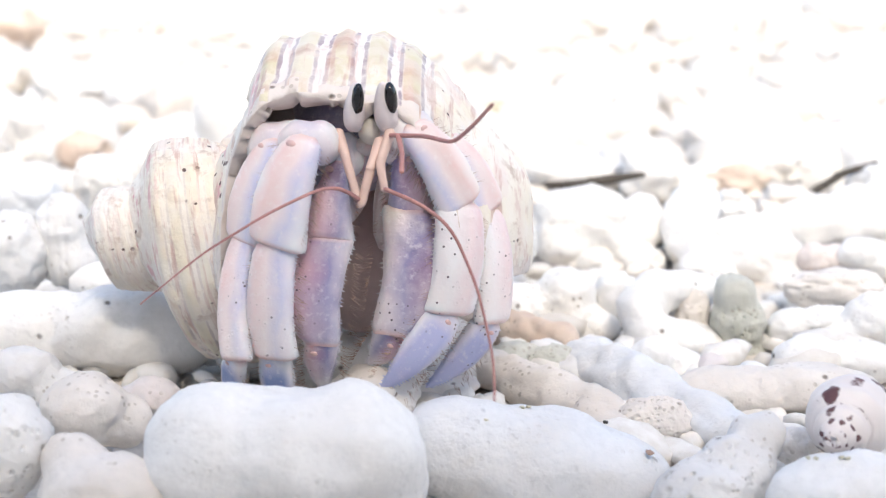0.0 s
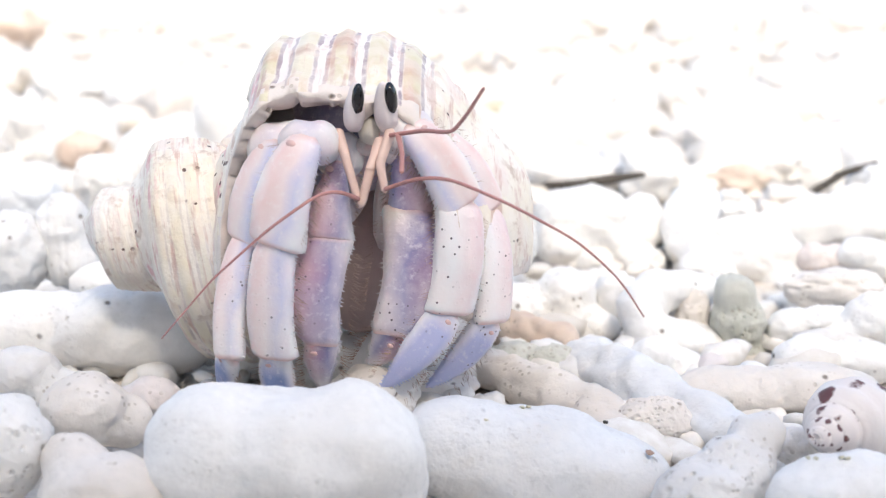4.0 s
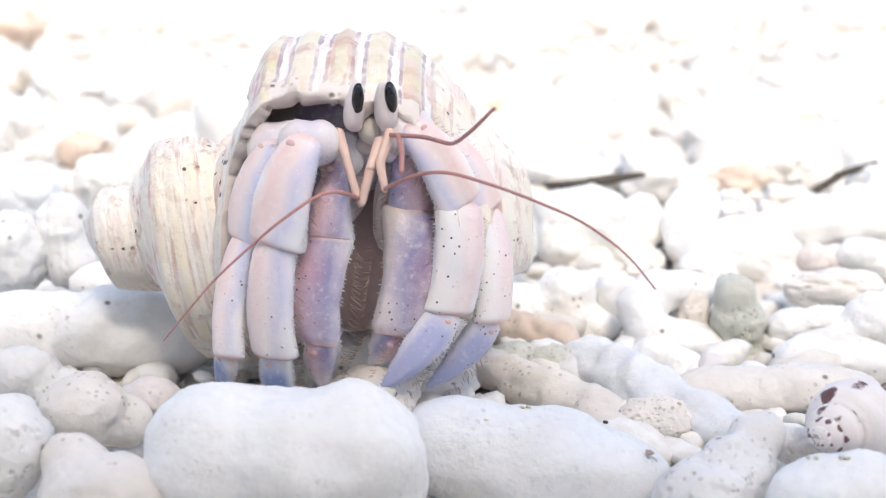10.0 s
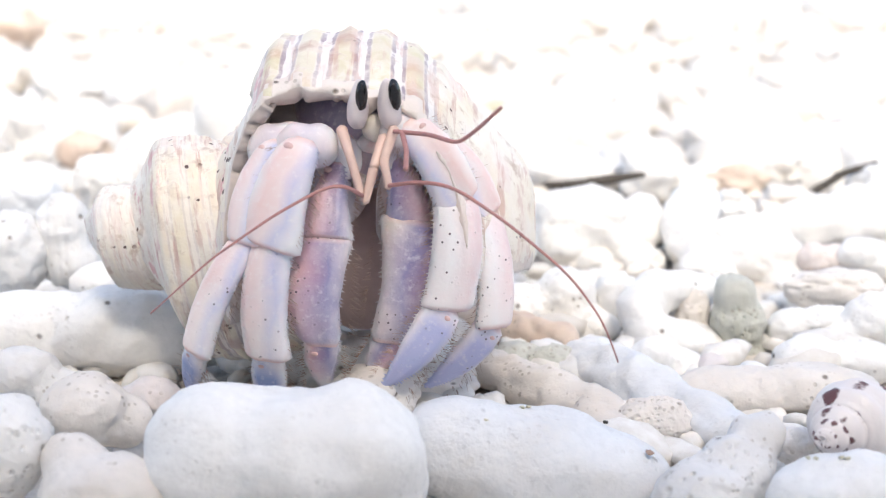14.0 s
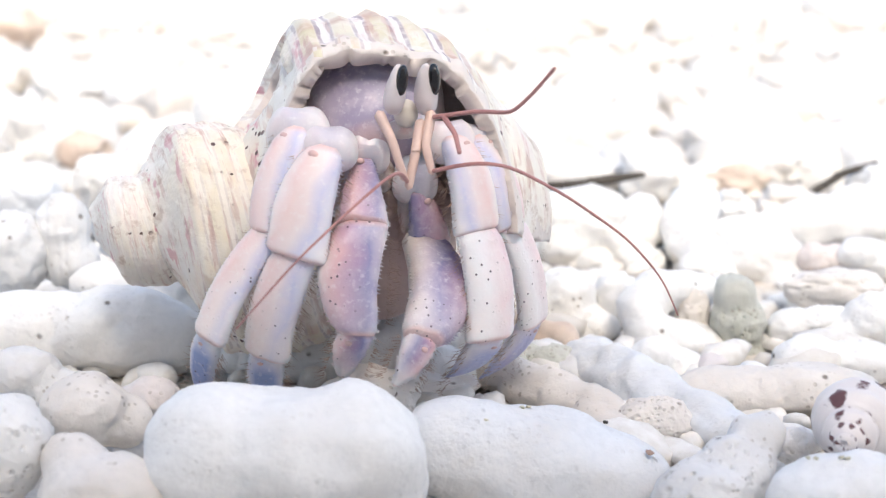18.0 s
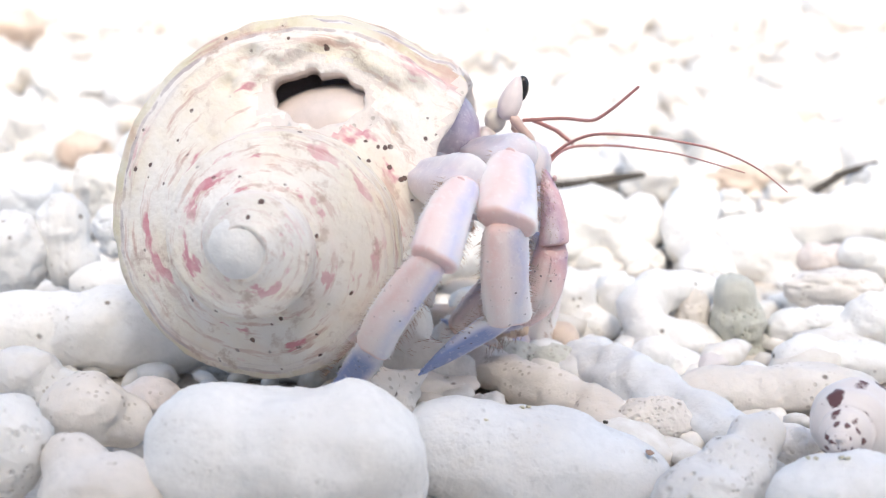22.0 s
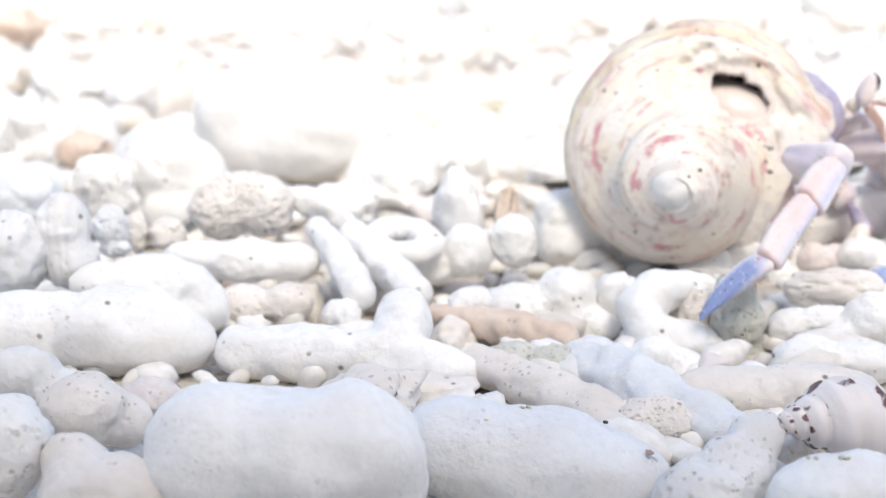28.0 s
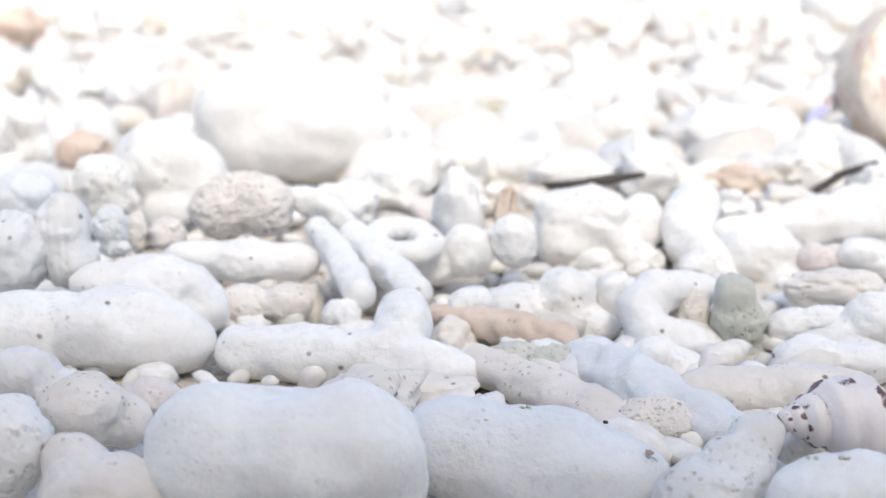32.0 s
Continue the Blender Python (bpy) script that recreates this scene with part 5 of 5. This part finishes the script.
    step('claw_b', 20, (4.5, -11.0, 24.4), (6.3, -19.6, 20.0), (2.3, -25.0, 17.4), (6.8, -20.1, 6.0), (6.6, -17.2, 0.8))
    step('claw_b', 23, (-1.0, -19.8, 21.7), (-2.4, -22.6, 16.9), (-1.9, -26.7, 13.4), (-2.9, -21.2, 6.2), (-3.5, -25.3, 3.1))
    step('claw_b', 24, (1.0, -14.7, 10.8), (-2.0, -18.4, 9.9), (-2.7, -21.6, 5.8), (-5.9, -16.5, 1.5), (-6.4, -21.1, -1.0))
    step('claw_b', 25, (3.0, -22.3, 10.4), (1.2, -24.7, 8.8), (-2.1, -26.7, 4.2), (-5.6, -21.4, -0.4), (-7.2, -25.3, -3.4))
    step('claw_b', 28, (3.2, -26.1, 9.9), (0.5, -28.6, 8.4), (-4.0, -30.8, 4.4), (-10.6, -25.5, -0.3), (-13.0, -28.8, -3.4))
    step('leg_a', 0, (-2.7, -3.0, 27.6), (-3.6, -21.5, 31.2), (-6.9, -22.6, 20.6), (-7.4, -23.0, 8.6), (-6.6, -20.5, -3.1))
    step('leg_a', 12.3, (-2.7, -3.0, 27.6), (-3.6, -21.5, 31.2), (-6.9, -22.6, 20.6), (-7.4, -23.0, 8.6), (-6.6, -20.5, -3.1))
    step('leg_a', 17, (-3.3, -2.8, 26.8), (-6.0, -19.6, 29.1), (-10.1, -22.4, 18.6), (-11.4, -21.7, 6.7), (-12.0, -17.1, -4.3))
    step('leg_a', 18, (-4.9, -6.3, 28.1), (-8.2, -20.8, 28.1), (-11.8, -22.9, 17.6), (-14.5, -19.8, 6.4), (-14.3, -15.5, -4.8))
    step('leg_a', 19, (-4.1, -8.5, 27.4), (-7.7, -23.2, 28.2), (-11.3, -24.6, 17.4), (-14.5, -20.9, 6.5), (-14.8, -14.5, -3.7))
    step('leg_a', 20, (-2.8, -12.4, 26.2), (-7.5, -21.8, 25.3), (-14.0, -27.1, 17.8), (-12.3, -22.8, 6.7), (-7.9, -15.0, -1.3))
    step('leg_a', 21, (1.4, -13.4, 23.1), (-4.6, -22.7, 22.9), (-13.0, -25.0, 15.9), (-12.9, -19.6, 5.2), (-7.2, -11.4, -1.5))
    step('leg_a', 22, (-4.2, -19.9, 25.5), (-13.7, -25.7, 25.0), (-23.0, -24.9, 18.9), (-17.7, -25.2, 8.1), (-14.8, -15.0, 2.6))
    step('leg_a', 23, (-7.5, -22.2, 24.2), (-17.6, -26.5, 23.9), (-26.7, -27.2, 17.4), (-19.5, -28.9, 7.9), (-14.8, -19.7, 1.8))
    step('leg_a', 24, (-8.7, -23.8, 14.4), (-16.6, -31.5, 14.8), (-10.6, -26.9, 6.6), (-19.5, -24.6, -1.1), (-28.6, -18.2, -5.6))
    step('leg_a', 25, (5.9, -22.6, 18.1), (-3.8, -30.0, 19.1), (-13.0, -29.7, 12.7), (-8.1, -33.5, 2.4), (-8.5, -20.2, -4.7))
    step('leg_a', 28, (4.9, -26.8, 17.6), (2.1, -36.5, 19.0), (-3.2, -38.6, 11.1), (-11.2, -36.2, 3.0), (-22.1, -28.1, -3.6))
    step('leg_a', 30, (7.4, -26.0, 23.0), (1.3, -32.2, 22.8), (-3.7, -33.5, 14.6), (-10.4, -29.4, 5.6), (-19.3, -19.6, -1.6))
    step('leg_b', 0, (-6.5, -2.0, 26.7), (-7.2, -18.5, 30.5), (-10.7, -18.9, 20.3), (-11.4, -23.1, 8.1), (-14.0, -17.7, -2.3))
    step('leg_b', 5, (-6.5, -2.0, 26.7), (-7.2, -18.5, 30.4), (-10.7, -18.3, 20.2), (-12.3, -22.6, 8.1), (-15.2, -16.1, -1.6))
    step('leg_b', 12.3, (-6.5, -2.0, 26.7), (-7.2, -18.5, 30.4), (-10.7, -18.3, 20.2), (-12.3, -22.6, 8.1), (-15.2, -16.1, -1.6))
    step('leg_b', 13.2, (-6.6, -2.0, 26.6), (-7.4, -18.5, 30.2), (-10.5, -21.3, 20.0), (-15.8, -22.6, 8.4), (-19.1, -16.7, -1.5))
    step('leg_b', 17, (-7.0, -1.5, 25.9), (-8.5, -18.4, 29.1), (-11.9, -21.2, 18.7), (-18.3, -21.2, 7.6), (-21.0, -14.9, -2.3))
    step('leg_b', 18, (-7.4, -3.4, 28.4), (-10.9, -18.1, 29.8), (-14.1, -20.3, 18.9), (-20.7, -20.1, 7.9), (-22.5, -14.6, -2.6))
    step('leg_b', 19, (-6.7, -6.3, 28.2), (-11.7, -20.4, 28.2), (-15.1, -22.2, 16.8), (-19.0, -18.7, 5.1), (-19.4, -10.2, -3.3))
    step('leg_b', 20, (-9.8, -9.4, 24.7), (-13.4, -20.1, 24.9), (-20.5, -22.8, 17.3), (-22.1, -15.8, 6.8), (-18.0, -6.6, 0.2))
    step('leg_b', 21, (-8.5, -11.1, 22.5), (-13.9, -21.1, 21.7), (-23.3, -21.4, 16.4), (-26.8, -13.6, 6.9), (-22.7, -4.0, 0.9))
    step('leg_b', 22, (-11.5, -13.8, 23.2), (-20.9, -21.0, 22.7), (-28.7, -18.2, 15.7), (-23.9, -11.7, 5.8), (-15.7, -6.0, -1.0))
    step('leg_b', 23, (-14.1, -15.5, 21.5), (-24.1, -22.4, 21.0), (-31.9, -18.2, 14.8), (-26.4, -12.1, 5.0), (-17.3, -6.6, -0.7))
    step('leg_b', 24, (-15.2, -14.7, 13.5), (-22.5, -23.9, 13.0), (-19.7, -15.4, 7.0), (-27.9, -8.6, -0.1), (-37.0, -2.1, -4.5))
    step('leg_b', 25, (-1.2, -16.3, 15.4), (-10.7, -23.4, 13.5), (-17.8, -17.2, 8.3), (-25.0, -8.5, 2.2), (-26.6, 3.3, -1.7))
    step('leg_b', 27.5, (-13.4, -16.6, 17.9), (-22.9, -21.5, 18.5), (-32.0, -17.2, 14.7), (-40.8, -9.9, 8.8), (-45.1, 0.7, 5.2))
    step('leg_b', 28, (-27.5, -15.8, 22.3), (-36.3, -22.7, 22.6), (-45.5, -18.1, 19.3), (-55.7, -12.7, 13.7), (-60.8, -3.9, 7.4))
    step('leg_b', 29, (-24.5, -10.2, 22.9), (-34.0, -16.6, 23.1), (-42.4, -12.1, 18.0), (-51.6, -7.0, 10.6), (-58.1, 1.8, 5.8))
    step('leg_b', 30, (-23.7, -13.3, 18.8), (-32.9, -19.0, 19.3), (-41.5, -13.7, 15.5), (-50.9, -7.4, 9.5), (-61.9, -3.1, 7.4))
    step('leg_b', 32, (-3.9, -15.6, 18.8), (-10.7, -20.7, 15.5), (-16.1, -13.7, 5.5), (-21.0, -2.4, -1.1), (-25.6, 11.4, -6.0))
    step('leg_c', 0, (4.0, -3.0, 26.9), (6.5, -18.0, 32.0), (11.9, -17.2, 23.6), (10.7, -19.2, 12.2), (3.9, -22.6, 3.8))
    step('leg_c', 12.3, (4.0, -3.0, 26.9), (6.5, -18.0, 32.0), (11.9, -17.2, 23.6), (10.7, -19.2, 12.2), (3.9, -22.6, 3.8))
    step('leg_c', 17, (3.3, -3.3, 26.1), (4.6, -18.4, 32.0), (9.9, -15.8, 23.9), (8.9, -19.0, 12.3), (2.9, -22.2, 3.1))
    step('leg_c', 18, (4.9, -4.2, 26.4), (5.5, -17.8, 28.6), (8.0, -21.1, 17.5), (8.8, -23.5, 6.2), (6.6, -15.7, -1.5))
    step('leg_c', 19, (8.2, -3.9, 24.9), (12.1, -9.8, 20.3), (13.5, -13.1, 10.7), (10.9, -11.8, -0.5), (11.0, -3.8, -8.3))
    step('leg_c', 20, (10.0, -7.2, 24.9), (12.4, -11.9, 21.2), (14.1, -14.6, 15.2), (14.6, -14.2, 2.2), (12.6, -11.8, -4.7))
    step('leg_c', 23, (4.0, -23.4, 22.2), (8.1, -31.6, 21.3), (9.2, -34.0, 13.8), (10.6, -33.5, 3.8), (11.3, -29.0, -1.7))
    step('leg_d', 0, (7.6, -2.0, 25.4), (9.3, -13.0, 30.3), (14.8, -12.3, 22.0), (15.5, -15.0, 9.9), (9.0, -16.0, 1.1))
    step('leg_d', 12.3, (7.6, -2.0, 25.4), (9.3, -13.0, 30.3), (14.8, -12.3, 22.0), (15.5, -15.0, 9.9), (9.0, -16.0, 1.1))
    step('leg_d', 17, (7.0, -2.5, 24.6), (7.9, -14.6, 28.7), (12.9, -15.3, 20.0), (14.9, -18.7, 8.3), (7.1, -17.5, 0.6))
    step('leg_d', 18, (8.0, -1.6, 25.1), (8.4, -16.4, 28.4), (12.1, -16.9, 19.1), (15.7, -15.8, 7.3), (12.1, -12.1, -2.4))
    step('leg_d', 19, (10.9, 0.4, 23.6), (16.2, -5.0, 21.5), (18.1, -9.3, 9.6), (18.6, -4.7, -2.0), (12.0, -13.1, -4.5))
    step('leg_d', 20, (12.9, -4.3, 24.5), (16.3, -7.3, 19.6), (19.9, -10.4, 13.2), (20.2, -9.7, 0.3), (17.7, -6.9, -6.1))
    step('leg_d', 23, (6.0, -23.5, 22.1), (12.9, -29.0, 15.7), (13.8, -31.4, 9.5), (14.9, -30.8, 1.6), (15.4, -27.7, -1.6))
    step('leg_d', 25, (6.2, -22.7, 16.2), (10.7, -27.7, 13.3), (11.6, -29.7, 7.1), (10.5, -27.9, 1.0), (8.8, -23.3, -2.4))
    step('leg_d', 27.5, (-2.0, -10.3, 10.0), (8.7, -0.2, 13.3), (3.4, 8.2, 12.1), (-5.0, 17.3, 10.6), (-10.9, 24.9, 5.3))
    step('leg_d', 28, (10.2, -13.2, 13.7), (10.8, -8.5, 10.4), (10.2, -3.6, 7.3), (7.4, 3.4, 3.9), (2.8, 8.4, 1.5))
    step('leg_d', 29.5, (5.5, -1.5, 17.4), (3.0, 4.9, 14.2), (-3.7, 11.4, 11.5), (-12.2, 18.7, 8.5), (-19.2, 25.6, 1.4))
    step('leg_d', 31, (3.6, -3.2, 14.2), (1.1, 4.4, 12.1), (-5.3, 12.6, 10.2), (-15.6, 22.3, 8.0), (-24.2, 32.2, 1.2))
    step('leg_d', 32, (12.4, -6.2, 19.6), (10.1, 1.2, 18.2), (5.8, 9.2, 17.0), (-1.0, 19.2, 14.1), (-6.7, 33.4, 3.4))
    times = [0, 2, 4, 6, 8, 10, 12] + [12.25 + 0.25 * i for i in range(80)]
    times = [t for t in times if t <= 32]
    for key, (pieces, lengths, facing) in ARMOUR.items():
        rows = [[] for _ in pieces]
        for t in times:
            j = between(STEPS[key], t).copy()
            if t > 25 and key in ("leg_c", "leg_d"):
                # the walking gait: the far pair swings in turn
                ph = {"leg_c": math.pi, "leg_d": 0}[key]
                sw = math.sin((t - 25) * 2 * math.pi / 1.5 + ph) * min(1, (t - 25) * 2)
                j[3] += np.array((0, -1.5 * sw, max(0, 1.2 * math.cos((t - 25) * 2 * math.pi / 1.5 + ph))))
                j[4] += np.array((0, -2.5 * sw, max(0, 1.8 * math.cos((t - 25) * 2 * math.pi / 1.5 + ph))))
            way = (Vector(j[1]) - Vector(j[0])).normalized()
            at = Vector(j[1]) - way * lengths[0]
            for i, le in enumerate(lengths):
                way = (Vector(j[i + 1]) - at).normalized()
                turned = max(0.0, min(1.0, t - 20.5)) if i == 3 and key in ("leg_a", "leg_b") else 0.0
                swung = max(0.0, min(1.0, (t - 20) / 2)) if i < 3 and key in ("leg_a", "leg_b") else 0.0
                broad = (Vector((0.35 * facing.x, -0.2, 1)) if i == 0 else facing).lerp(Vector((-0.93, -0.2, 0.3)), swung)
                rows[i].append((t, aimed(at, at + way, broad.lerp(Vector((0.1, -0.6, 0.8)), turned))))
                at = at + way * le
        for ob, r in zip(pieces, rows):
            walk(ob, r)
    walk(snail, [(t, pose(x * MM, 114.5 * MM, z * MM, 165, 0, yaw)) for t, x, z, yaw in (
        (0, 40.6, 4.8, 62), (2, 40.6, 4.8, 58), (3.5, 41.0, 4.6, 50), (6, 41.6, 4.4, 44), (12, 41.6, 4.4, 46), (14.5, 41.4, 4.4, 52), (18, 41.0, 4.5, 66), (23, 41.0, 4.5, 60), (26, 41.3, 4.4, 35), (28, 41.6, 4.4, 14), (32, 41.8, 4.4, 10))])
    flick = {
        "right": [(0, 11, 0), (2, 6, 0), (5, 0, 0), (9, 0, 0), (12, 4, 0), (13, 9, 8), (14.5, 8, 0), (17, 26, 0), (18, 4, 10), (19, 10, 40), (20, 18, 85), (21, 30, 70), (23, 40, 80), (25, 34, 75), (32, 30, 80)],
        "left": [(0, 58, 25), (0.5, 30, 10), (1, 11, 0), (2, 14, 0), (3, 7, 0), (6, 5, 0), (8, 0, 0), (12, 0, 0), (12.5, 10, 0), (13, 27, 0), (14, 18, 0), (14.5, 25, 0), (16.5, 18, 0), (17, 13, 0), (18, 13, 0), (18.5, 15, 0),
                 (19, -22, -20), (19.5, 5, -28), (20, 24, -40), (21, 27, -62), (21.5, 0, -75), (22, -12, -86), (23, 4, -97), (24, 10, -84), (25, -6, -97), (28, -4, -100), (32, -4, -100)],
        "near": [(0, 8, 0), (1, -8, 0), (2, 10, 0), (3, -4, 0), (5, 2, 0), (6, 0, 0), (7, 5, 0), (9, 6, 0), (11, 14, 0), (12.5, -6, 0), (14, 12, 0), (17, 20, 0), (18.5, -8, 0), (20, -6, -40), (21, 8, -60), (23, 12, -80), (25, 10, -85), (32, 12, -85)]}
    for ob, rest in BODY_PARTS:
        table = flick.get(FEELERS.get(ob.name))
        if table is None:
            walk(ob, [(t, Matrix.Translation(Vector(p) * MM) @ rest) for t, p in slide])
            continue
        rows = []
        for t in sorted({r[0] for r in table} | {r[0] for r in body}):
            ry, rz = between([(r[0], np.array(r[1:], float)) for r in table], t)
            rows.append((t, Matrix.Translation(Vector(between(slide, t)) * MM) @ rest @ pose(0, 0, 0, 0, 0, rz) @ pose(0, 0, 0, 0, ry, 0)))
        walk(ob, rows)


motions()
